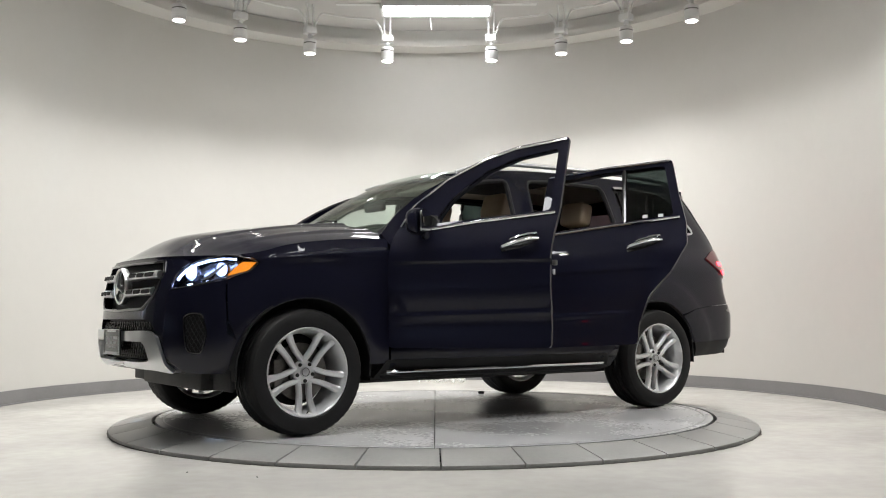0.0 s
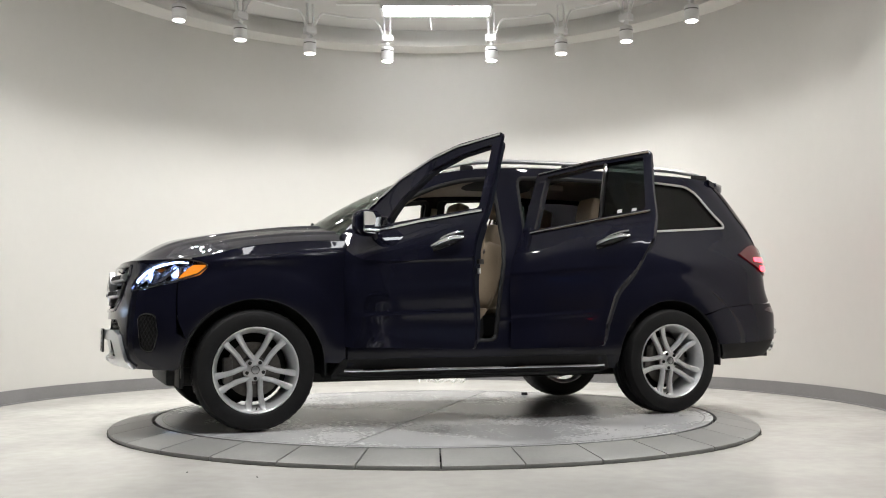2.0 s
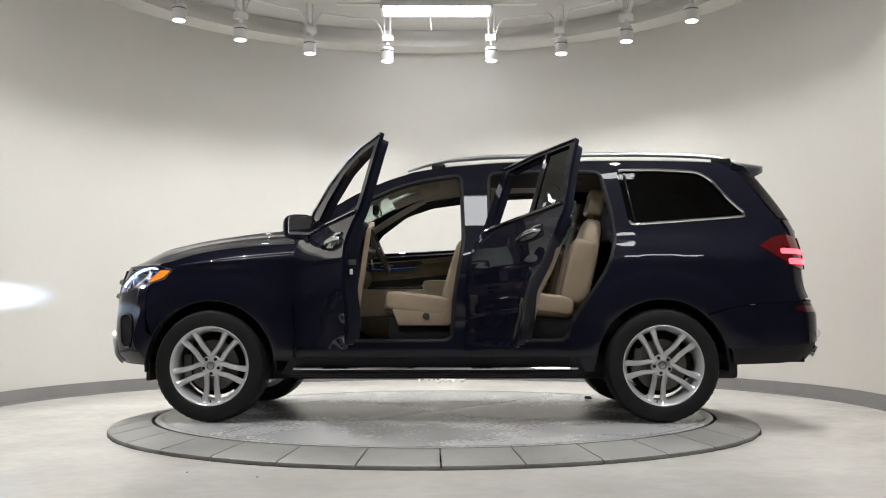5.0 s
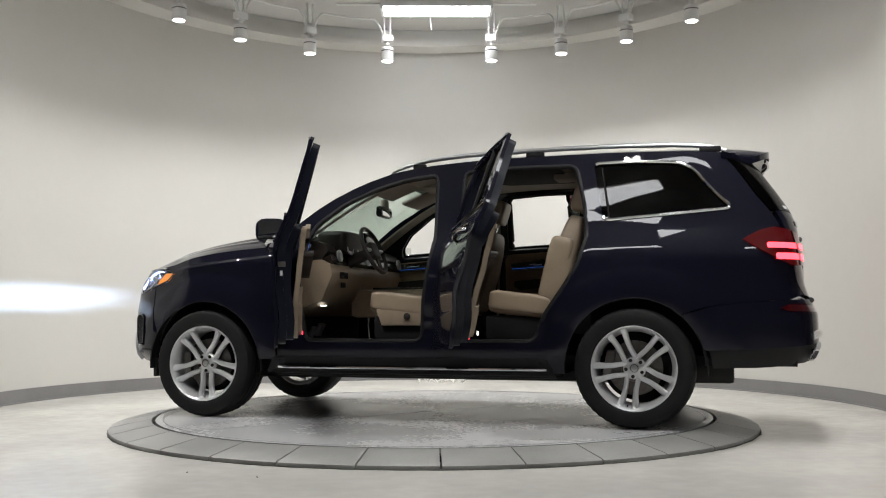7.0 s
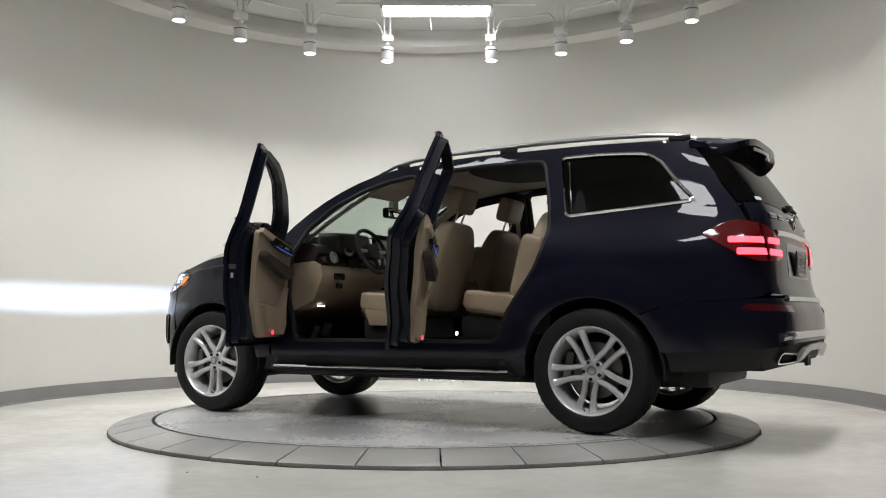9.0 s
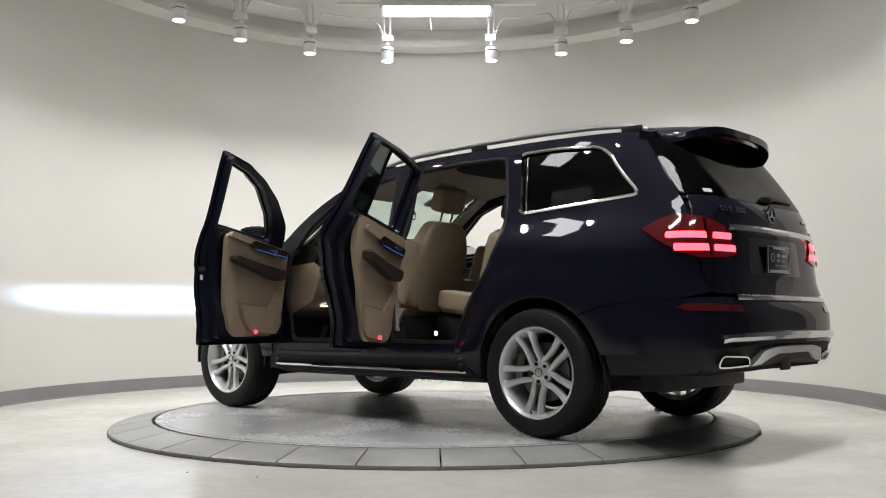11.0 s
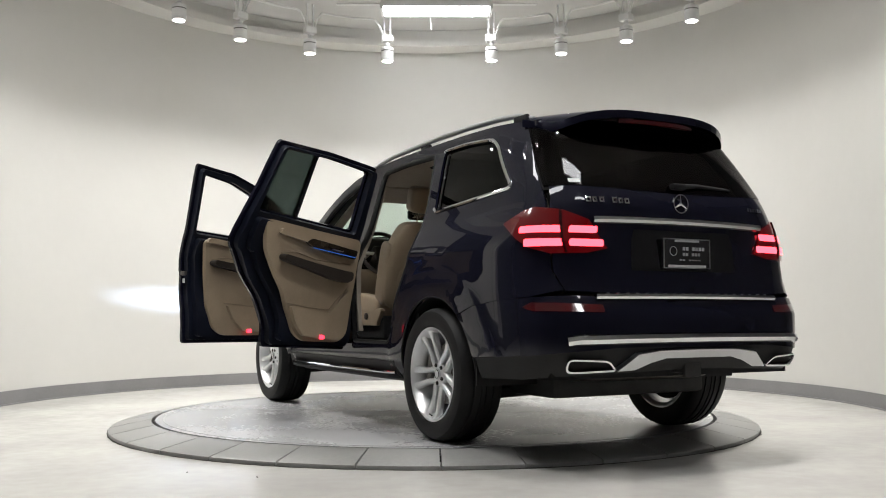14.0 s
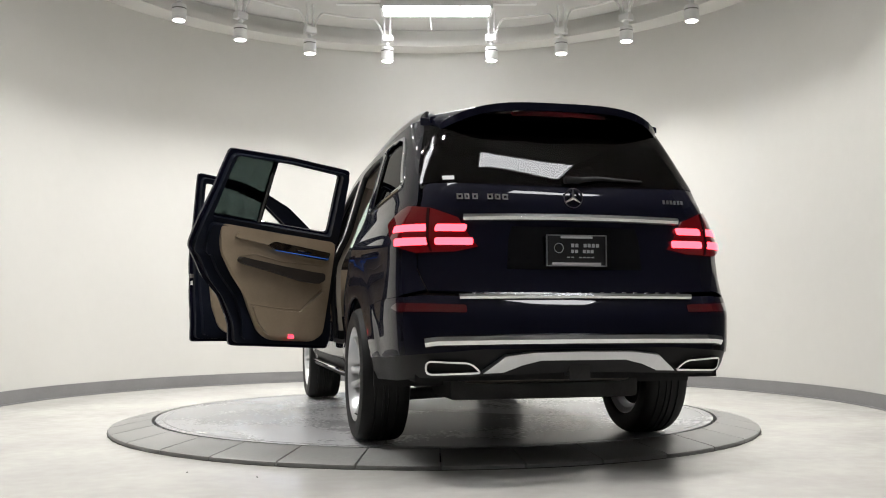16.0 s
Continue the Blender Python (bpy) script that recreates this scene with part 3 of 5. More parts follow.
def skin(f, nu, nv, thick=0.02, down=Vector((0, 0, -1))):
    """A sheet over a grid of f(u, v), u and v from 0 to 1, with a thickness."""
    bm = bmesh.new()
    g = [[Vector(f(i / nu, j / nv)) for j in range(nv + 1)] for i in range(nu + 1)]
    a = [[bm.verts.new(q) for q in row] for row in g]
    b = [[bm.verts.new(q + down * thick) for q in row] for row in g]
    for i in range(nu):
        for j in range(nv):
            bm.faces.new((a[i][j], a[i + 1][j], a[i + 1][j + 1], a[i][j + 1]))
            bm.faces.new((b[i][j], b[i][j + 1], b[i + 1][j + 1], b[i + 1][j]))
    rim = [(i, 0) for i in range(nu)] + [(nu, j) for j in range(nv)] + [(i, nv) for i in range(nu, 0, -1)] + [(0, j) for j in range(nv, 0, -1)]
    for (i, j), (k, l) in zip(rim, rim[1:] + rim[:1]):
        bm.faces.new((a[i][j], b[i][j], b[k][l], a[k][l]))
    return bm


# ---------------------------------------------------------------- outlines of the body, in metres along and up
BELT = lambda x: 1.262 - 0.045 * x
DOOR_F = [(0.93, 0.48), (0.945, 0.75), (0.93, 1.0), (0.90, 1.20), (0.80, 1.398), (0.56, 1.562), (0.30, 1.672), (0.10, 1.724), (-0.25, 1.755), (-0.225, 1.3), (-0.195, 1.0), (-0.185, 0.48)]
WIN_F = [(0.60, 1.262), (0.60, 1.31), (0.52, 1.42), (0.30, 1.578), (0.08, 1.65), (-0.185, 1.685), (-0.165, 1.298)]
DOOR_R = [(-0.215, 0.48), (-0.225, 1.0), (-0.255, 1.3), (-0.29, 1.75), (-0.75, 1.772), (-1.215, 1.768), (-1.27, 1.50), (-1.325, 1.30), (-1.345, 1.13), (-1.23, 0.95), (-1.08, 0.80), (-1.0, 0.62), (-0.985, 0.48)]
WIN_R = [(-0.355, 1.308), (-0.37, 1.705), (-0.75, 1.728), (-1.165, 1.725), (-1.21, 1.50), (-1.24, 1.348)]
HOLE_F = [(0.74, 0.55), (0.79, 0.85), (0.79, 1.2), (0.71, 1.37), (0.50, 1.525), (0.26, 1.63), (0.06, 1.685), (-0.185, 1.718), (-0.205, 1.25), (-0.14, 0.85), (-0.12, 0.55)]
HOLE_R = [(-0.30, 0.55), (-0.32, 1.0), (-0.375, 1.3), (-0.375, 1.728), (-0.75, 1.742), (-1.16, 1.736), (-1.225, 1.45), (-1.245, 1.25), (-1.19, 1.05), (-1.07, 0.87), (-0.955, 0.71), (-0.90, 0.55)]
QUARTER = [(-1.345, 1.345), (-1.275, 1.742), (-1.55, 1.744), (-1.84, 1.725), (-1.925, 1.675), (-2.16, 1.405)]


def build_shell(car):
    for side in (1, -1):
        # flank with the two door openings and the rear side window
        out = flank([(0.945, 0.41), (0.955, 0.8), (0.945, 1.0), (0.93, 1.17)])
        out += flank([(x, ROOFLINE(x)) for x in (0.98, 0.82, 0.7, 0.58, 0.45, 0.32, 0.14, -0.03, -0.2, -0.45, -0.7, -1.0, -1.3, -1.55, -1.8, -2.0, -2.12)])
        out += [(st(0.70, 1.73), 1.73), (st(0.725, 1.6), 1.6), (st(0.75, 1.48), 1.48), (st(0.765, 1.36), 1.36), (st(0.79, 1.24), 1.24), (st(0.80, 1.05), 1.05), (st(0.80, 0.95), 0.95), (st(0.76, 0.85), 0.85)]
        out += [(sx(-2.46, 0.815), 0.815)] + flank([(-2.2, 0.80), (-2.0, 0.775)]) + flank(arch(-WHEEL_X, 0.446, 131, -6, 20)) + flank([(-1.02, 0.34), (0.0, 0.34), (0.95, 0.34)])
        bm = sheet(out, [flank(rounded(HOLE_F, 0.06)), flank(rounded(HOLE_R, 0.06)), flank(rounded(QUARTER, 0.04))], 0.0, 0.035, 0.05, side=side)
        part("body_side", bm, M["paint"], car)
        # dark seal strips in the openings
        for h in (HOLE_F, HOLE_R):
            r = rounded(h, 0.06)
            part("door_seal", bead(flank(r + r[:1]), 0.018, -0.014, side), M["plastic"], car)
        # front wing
        out = flank([(0.962, 0.42), (0.972, 0.8), (0.962, 1.0), (0.95, 1.215), (1.2, 1.205), (1.5, 1.175), (1.7, 1.14), (1.83, 1.105), (1.93, 1.09)])
        out += [(S_NOSE - a, z) for a, z in ((1.117, 1.072), (1.178, 1.045), (1.118, 0.982), (0.982, 0.941))] + flank([(2.01, 0.70)])
        out += flank(arch(WHEEL_X, 0.446, 22, 176, 22))
        part("front_wing", sheet(out, [], 0.0, 0.03, 0.05, side=side), M["paint"], car)
        # arch lips and wells
        for wx in (WHEEL_X, -WHEEL_X):
            part("arch_lip", bead(flank(arch(wx, 0.443, 8 if wx > 0 else 0, 178, 28)), 0.006, -0.006, side), M["plastic"], car, "black wheel arch edging")
            bm = bmesh.new()
            prev = None
            for i in range(25):
                a = radians(-6 + 192 * i / 24)
                row = [bm.verts.new((wx + r * math.cos(a), side * y, 0.39 + r * math.sin(a))) for r, y in ((0.447, 0.925), (0.447, 0.52), (0.457, 0.52), (0.457, 0.925))]
                if prev:
                    for k in range(4):
                        bm.faces.new((prev[k], prev[(k + 1) % 4], row[(k + 1) % 4], row[k]))
                prev = row
            wall = [bm.verts.new((wx + 0.452 * math.cos(radians(-6 + 192 * i / 24)), side * 0.53, 0.39 + 0.452 * math.sin(radians(-6 + 192 * i / 24)))) for i in range(25)]
            bm.faces.new(wall)
            part("wheel_well", bm, M["plastic"], car)
        # rear side window with its bright frame
        part("quarter_window", sheet(flank(rounded(inset(QUARTER, -0.008), 0.045)), [], -0.012, 0.006, 0.06, side=side), M["tint"], car, "dark tinted rear side glass")
        q = rounded(QUARTER, 0.045)
        part("window_frame", bead(flank(q[7:] + q[:4]), 0.012, 0.001, side), M["chrome"], car, "bright chrome window surround")
        part("pillar_strip", bead(flank([(-1.385, 1.36), (-1.33, 1.71)]), 0.008, -0.008, side), M["gloss_black"], car)
        # sill moulding and running board
        part("sill_cover", sheet(flank([(0.98, 0.44), (-0.98, 0.44), (-1.03, 0.33), (1.05, 0.33)]), [], 0.004, 0.03, 0.07, side=side), M["plastic"], car)
        bm = bmesh.new()
        tube(bm, [(1.0, side * 0.80, 0.345), (0.97, side * 0.87, 0.345), (0.90, side * 0.895, 0.345), (-0.90, side * 0.895, 0.345), (-0.98, side * 0.87, 0.345), (-1.02, side * 0.80, 0.345)], 0.055, 10, 0.42)
        box(bm, (0, side * 0.80, 0.35), (1.95, 0.16, 0.04), bevel=0.008)
        board = part("running_board", bm, M["plastic"], car, "black running board under the doors")
        part("board_trim", tube(bmesh.new(), [(0.96, side * 0.915, 0.366), (0.90, side * 0.948, 0.366), (-0.90, side * 0.948, 0.366), (-0.97, side * 0.925, 0.366)], 0.0115, 8), M["chrome"], board, "bright strip along the running board")
        for k in range(9):
            bm = box(bmesh.new(), (0.8 - 0.2 * k, side * 0.855, 0.372), (0.15, 0.05, 0.006), bevel=0.002)
            part("tread_pad", bm, M["rubber"], board)
        # roof rail
        pts = [(0.20, 1.76), (0.07, 1.803), (-0.1, 1.836), (-0.35, 1.856), (-0.67, 1.862), (-1.1, 1.868), (-1.45, 1.868), (-1.8, 1.858), (-2.0, 1.84), (-2.13, 1.805)]
        part("roof_rail", tube(bmesh.new(), [(x, side * (0.655 - 0.02 * abs(x + 1)), z) for x, z in pts], [0.010, 0.014, 0.017] + [0.019] * 5 + [0.017, 0.012], 10, 0.85), M["satin"], car, "satin silver roof rail")
        for x, w in ((-0.02, 0.10), (-0.86, 0.13), (-2.03, 0.14)):
            bm = box(bmesh.new(), (x, side * 0.65, ROOFLINE(x) + 0.02), (w, 0.024, 0.04), bevel=0.012)
            part("rail_foot", bm, M["plastic"], car)
    # roof
    def roof(u, v):
        x = 0.17 - 2.36 * v
        t = 2 * u - 1
        x += 0.10 * (1 - t * t) * (1 - v) ** 3
        e = S(sx(min(max(x, -2.1), 0.14), ROOFLINE(x)), ROOFLINE(x)).y
        z0 = ROOFLINE(x)
        return (x, t * e, z0 + (0.044 + 0.014 * sstep(0.0, 0.25, v)) * (1 - abs(t) ** 3.2))
    part("roof", skin(roof, 28, 30, 0.03), M["paint"], car)
    # bonnet
    zc = curve([(0.9, 1.375), (1.2, 1.36), (1.58, 1.318), (1.96, 1.258), (2.18, 1.19), (2.30, 1.11), (2.36, 1.05)])
    ze = curve([(0.9, 1.225), (1.2, 1.21), (1.5, 1.18), (1.7, 1.145), (1.83, 1.11), (2.0, 1.075), (2.3, 1.04)])

    def bonnet(u, v):
        t = 2 * u - 1
        yf = abs(t) * 0.845
        x0, x1 = 0.93 + 0.13 * (1 - t * t), S(sn(max(yf, 0.001), 1.075), 1.075).x - 0.004
        x = x0 + (x1 - x0) * v
        ye = S(sx(min(x, 1.84), ze(x)), ze(x)).y if x < 1.84 else 0.845 - 0.12 * (x - 1.84)
        y = t * (ye - 0.006) * (1 - sstep(0.7, 1.0, v)) + t * 0.845 * sstep(0.7, 1.0, v)
        z = ze(x) + (zc(x) - ze(x)) * (1 - abs(t) ** 2.4)
        z += 0.016 * crease(abs(t) - 0.52, 0.22, 0.05) * (1 - 0.85 * v) + 0.012 * crease(abs(t) - 0.80, 0.10, 0.04) * (1 - 0.9 * v)
        lip = max(0.0, (v - 0.72) / 0.28)
        z += (1.082 - z) * lip ** 2.2
        return (x, y, z)
    part("bonnet", skin(bonnet, 84, 30, 0.025), M["paint"], car)
    bm = skin(lambda u, v: (1.085 - 0.15 * abs(2 * u - 1) ** 2 - 0.07 * v, (2 * u - 1) * 0.78, 1.335 - 0.10 * abs(2 * u - 1) ** 3 + 0.005 * v), 20, 2, 0.06)
    part("cowl", bm, M["plastic"], car)
    for y in (0.42, -0.12):
        bm = tube(bmesh.new(), [(1.06, y, 1.365), (1.0, y - 0.25, 1.395), (0.95, y - 0.5, 1.40)], [0.012, 0.009, 0.006], 6, 0.7)
        part("wiper", bm, M["plastic"], car)

    # windscreen
    def screen(u, v, grow=0.0):
        t = (2 * u - 1) * (1 + grow)
        lo = Vector((1.055 - 0.135 * t * t, t * 0.80, 1.335 - 0.085 * t * t))
        hi = Vector((0.205 - 0.06 * t * t, t * 0.655, 1.79 - 0.04 * abs(t) ** 3))
        q = lo.lerp(hi, v)
        q.z += 0.03 * math.sin(math.pi * v)
        return q
    part("windscreen", skin(lambda u, v: screen(u, v), 20, 14, 0.005), M["screen"], car, "clear windscreen glass")
    for sd in (0, 1):
        bm = skin(lambda u, v: (lambda q: (q.x, q.y, q.z))(screen((0.965 + 0.06 * u) if sd else (0.035 - 0.06 * u), v) + Vector((0, 0, 0.004))), 3, 20, 0.03)
        part("a_pillar", bm, M["paint"], car)
        bm = skin(lambda u, v: (lambda q: (q.x - 0.02, q.y * 0.985, q.z - 0.045))(screen((0.94 + 0.06 * u) if sd else (0.06 - 0.06 * u), v)), 3, 14, 0.02)
        part("pillar_lining", bm, M["liner"], car)


def build_tail(car):
    out = tail(both([(0.74, 1.385), (0.775, 1.24), (0.794, 1.05), (0.794, 0.95), (0.754, 0.843), (0.4, 0.832), (0.0, 0.825)]))
    gate = part("tailgate", sheet(out, [], 0.002, 0.03, 0.06), M["paint"], car)
    g = both([(0.69, 1.745), (0.735, 1.5), (0.755, 1.392), (0.4, 1.378), (0.0, 1.372)])
    top = [(0.4, 1.752), (0.0, 1.757), (-0.4, 1.752)]
    poly = tail(g[:5] + g[5:]) + tail([(-0.4, 1.752)]) + [(S_TAIL, 1.757)] + tail([(0.4, 1.752)])
    part("rear_window", sheet(poly, [], 0.004, 0.008, 0.07), M["rear_tint"], gate, "dark tinted rear glass")
    bm = sheet(tail([(0.715, 1.77), (0.775, 1.37), (-0.775, 1.37), (-0.715, 1.77)]), [tail([(0.62, 1.70), (0.65, 1.43), (-0.65, 1.43), (-0.62, 1.70)])], -0.006, 0.03, 0.1)
    part("window_border", bm, M["gloss_black"], gate)

    def spoiler(u, v):
        t = 2 * u - 1
        x = -2.10 - (0.318 - 0.16 * abs(t) ** 5) * v
        y = t * (0.69 - 0.075 * v)
        z = ROOFLINE(-2.08) + 0.064 * (1 - abs(t) ** 3.2) - 0.002 * v - 0.03 * v * abs(t) ** 4 + 0.004
        return (x, y, z - 0.02 * v * v)
    part("spoiler", skin(spoiler, 30, 8, 0.042), M["paint"], car)
    part("spoiler_underside", sheet(tail([(0.62, 1.742), (0.62, 1.80), (-0.62, 1.80), (-0.62, 1.742)]), [], 0.0, 0.03, 0.08), M["gloss_black"], car)
    bm = skin(lambda u, v: (-2.424 + 0.03 * abs(2 * u - 1) ** 2, (2 * u - 1) * 0.26, 1.788 - 0.022 * v), 12, 1, 0.012, Vector((1, 0, 0)))
    part("brake_light", bm, M["red_reflector"], car, "unlit red high brake light")
    # lamps
    for sd in (1, -1):
        f = lambda pts: [(a if sd > 0 else 2 * S_TAIL - a, z) for a, z in pts]
        lens = [(sx(-2.215, 1.195), 1.195), (sx(-2.33, 1.255), 1.255), (st(0.84, 1.272), 1.272), (st(0.72, 1.252), 1.252), (st(0.60, 1.205), 1.205), (st(0.505, 1.06), 1.06), (st(0.62, 1.035), 1.035), (st(0.80, 1.03), 1.03), (sx(-2.44, 1.06), 1.06), (sx(-2.33, 1.12), 1.12)]
        lamp = part("tail_light", sheet(f(lens), [], 0.012, 0.03, 0.04), M["red_lens"], car, "lit red tail light with two glowing bars")
        for z0, z1, y1, xo in ((1.135, 1.17, 0.565, -2.36), (1.068, 1.103, 0.53, -2.41)):
            for a, b in ((st(0.715, z0), st(y1, z0)), (sx(xo, z0), st(0.745, z0))):
                bar = rounded([(a, z0), (b, z0), (b, z1), (a, z1)], 0.012)
                part("glow_bar", sheet(f(bar), [], 0.0165, 0.004, 0.04), M["red_glow"], lamp, "glowing red light bar")
        part("lamp_divider", sheet(f([(st(0.725, 1.035), 1.035), (st(0.735, 1.035), 1.035), (st(0.735, 1.25), 1.25), (st(0.725, 1.25), 1.25)]), [], 0.018, 0.01, 0.05), M["gloss_black"], lamp)
        part("reflector", sheet(f(rounded([(st(0.58, 0.735), 0.735), (st(0.58, 0.772), 0.772), (st(0.90, 0.785), 0.785), (sx(-2.42, 0.76), 0.76), (st(0.90, 0.742), 0.742)], 0.01)), [], 0.006, 0.012, 0.05), M["red_reflector"], car, "dark red rear reflector")
    # bright bars, badge, plate
    part("handle_bar", bead(tail([(0.575, 1.207), (0.3, 1.213), (0.1, 1.215), (-0.1, 1.215), (-0.3, 1.213), (-0.575, 1.207)]), 0.021, 0.004), M["chrome"], gate, "chrome bar over the number plate")
    X = S(S_TAIL, 1.315).x
    star = part("badge_ring", lathe(bmesh.new(), [(0.046, 0), (0.052, 0), (0.052, 0.01), (0.046, 0.01)], 32, pose(X - 0.004, 0, 1.315, 0, -90, 0), close=True), M["chrome"], gate, "round chrome badge")
    for k in range(3):
        a = radians(90 + 120 * k)
        bm = tube(bmesh.new(), [(X - 0.01, 0, 1.315), (X - 0.01, 0.047 * math.cos(a), 1.315 + 0.047 * math.sin(a))], [0.009, 0.003], 6)
        part("badge_arm", bm, M["chrome"], star)
    # model lettering, as plain bars
    for k, w in enumerate((0.030, 0.024, 0.028, 0, 0.028, 0.028, 0.030)):
        if w:
            y = 0.60 - 0.038 * k
            part("letter_bar", sheet(tail([(y, 1.298), (y, 1.326), (y - w, 1.326), (y - w, 1.298)]), [tail([(y - 0.008, 1.305), (y - 0.008, 1.318), (y - w + 0.008, 1.318), (y - w + 0.008, 1.305)])], 0.007, 0.004, 0.05), M["chrome"], gate)
    for k in range(6):
        y = -0.50 - 0.022 * k
        part("letter_bar", sheet(tail([(y, 1.297), (y, 1.317), (y - 0.015, 1.317), (y - 0.015, 1.297)]), [], 0.007, 0.004, 0.05), M["chrome"], gate)
    px = S(S_TAIL, 1.04).x - 0.014
    part("plate_recess", sheet(tail([(0.36, 0.95), (0.33, 1.165), (-0.33, 1.165), (-0.36, 0.95)]), [], 0.003, 0.004, 0.06), M["gloss_black"], gate)
    rot = Euler((0, radians(-3), 0)).to_matrix()
    bm = box(bmesh.new(), (px - 0.004, 0, 1.045), (0.012, 0.325, 0.158), rot, 0.006)
    plate = part("number_plate", bm, M["plate"], gate, "black dealer plate in a bright frame")
    add_plate_marks(plate, px - 0.0125, 0, 1.045, -1)
    part("sill_guard", bead(tail([(0.61, 0.812), (0.3, 0.814), (0.1, 0.815), (-0.1, 0.815), (-0.3, 0.814), (-0.61, 0.812)]), 0.017, 0.008), M["chrome"], car, "ribbed chrome loading sill guard")
    rib = None
    for k in range(19):
        q = S(st(0.54 - 0.06 * k + 0.0001, 0.83), 0.83)
        if rib is None:
            rib = part("guard_rib", box(bmesh.new(), (0, 0, 0), (0.02, 0.022, 0.008), None, 0.003), M["chrome"], car)
            rib.matrix_basis = pose(q.x - 0.008, q.y, 0.832)
        else:
            shared("guard_rib", rib.data, car, pose(q.x - 0.008, q.y, 0.832))
    # wiper
    wp = S(st(-0.05, 1.40), 1.40)
    bm = tube(bmesh.new(), [(wp.x - 0.02, -0.02, 1.41), (wp.x + 0.0, -0.16, 1.425), (wp.x + 0.005, -0.40, 1.415)], [0.016, 0.011, 0.006], 8)
    box(bm, (wp.x - 0.015, -0.01, 1.41), (0.04, 0.09, 0.035), bevel=0.01)
    part("rear_wiper", bm, M["plastic"], gate, "black rear wiper")
    bm = sheet(tail([(0.655, 1.402), (0.655, 1.422), (0.60, 1.422), (0.60, 1.402)]), [], 0.006, 0.002, 0.1)
    part("sticker", bm, M["paper"], gate, "small white sticker on the glass")
    # bumper
    half = flank(arch(-WHEEL_X, 0.448, 165, 133, 5)) + [(sx(-2.0, 0.771), 0.771), (sx(-2.2, 0.796), 0.796), (sx(-2.45, 0.811), 0.811), (st(0.72, 0.818), 0.818), (st(0.4, 0.806), 0.806), (S_TAIL, 0.804)]
    lowr = [(st(0.5, 0.56), 0.56), (st(0.78, 0.54), 0.54), (sx(-2.42, 0.52), 0.52), (sx(-1.99, 0.50), 0.50)]
    mir = lambda pts: [(2 * S_TAIL - a, z) for a, z in reversed(pts)]
    out = half + mir(half[:-1]) + mir(lowr) + lowr
    bump = part("rear_bumper", sheet(out, [], 0.004, 0.03, 0.05), M["paint"], car)
    lowr2 = [(sx(-1.99, 0.52), 0.52), (sx(-2.42, 0.535), 0.535), (st(0.78, 0.555), 0.555), (st(0.5, 0.575), 0.575), (S_TAIL, 0.58)]
    low3 = [(S_TAIL, 0.44), (st(0.5, 0.425), 0.425), (st(0.78, 0.415), 0.415), (sx(-2.36, 0.395), 0.395), (sx(-2.02, 0.385), 0.385)]
    out = lowr2 + mir(lowr2[:-1]) + [(2 * S_TAIL - a, z) for a, z in reversed(low3)] + low3[1:]
    part("rear_valance", sheet(out, [], -0.004, 0.03, 0.05), M["plastic"], bump, "black textured lower bumper")
    part("bumper_strip", bead(tail([(0.775, 0.592), (0.72, 0.60), (0.4, 0.604), (0.1, 0.605), (-0.1, 0.605), (-0.4, 0.604), (-0.72, 0.60), (-0.775, 0.592)]), 0.029, 0.0), M["chrome"], bump, "chrome strip across the bumper")
    sk = [(0.50, 0.455), (0.40, 0.53), (0.26, 0.545), (0.0, 0.548)]
    sk2 = [(0.0, 0.512), (0.22, 0.512), (0.31, 0.492), (0.40, 0.458)]
    part("skid_plate", sheet(tail(sk + [(-y, z) for y, z in reversed(sk[:-1])] + [(-y, z) for y, z in reversed(sk2)] + sk2[1:]), [], 0.026, 0.04, 0.05), M["satin"], bump, "bright silver skid plate")
    for sd in (1, -1):
        f = lambda pts: [(a if sd > 0 else 2 * S_TAIL - a, z) for a, z in pts]
        o = rounded([(0.50, 0.452), (0.56, 0.505), (0.77, 0.515), (0.765, 0.446), (0.70, 0.447)], 0.03)
        tip = part("exhaust_tip", sheet(f(tail(o)), [f(tail(inset(o, 0.008)))], 0.022, 0.06, 0.05), M["chrome"], bump, "chrome exhaust trim")
        part("exhaust_mouth", sheet(f(tail(inset(o, 0.007))), [], -0.002, 0.01, 0.05), M["soot"], tip)
    bm = box(bmesh.new(), (-2.54, 0, 0.455), (0.18, 0.075, 0.075), bevel=0.008)
    box(bm, (-2.64, 0, 0.455), (0.025, 0.11, 0.11), bevel=0.008)
    part("tow_hitch", bm, M["dark_metal"], car, "black square tow hitch receiver")


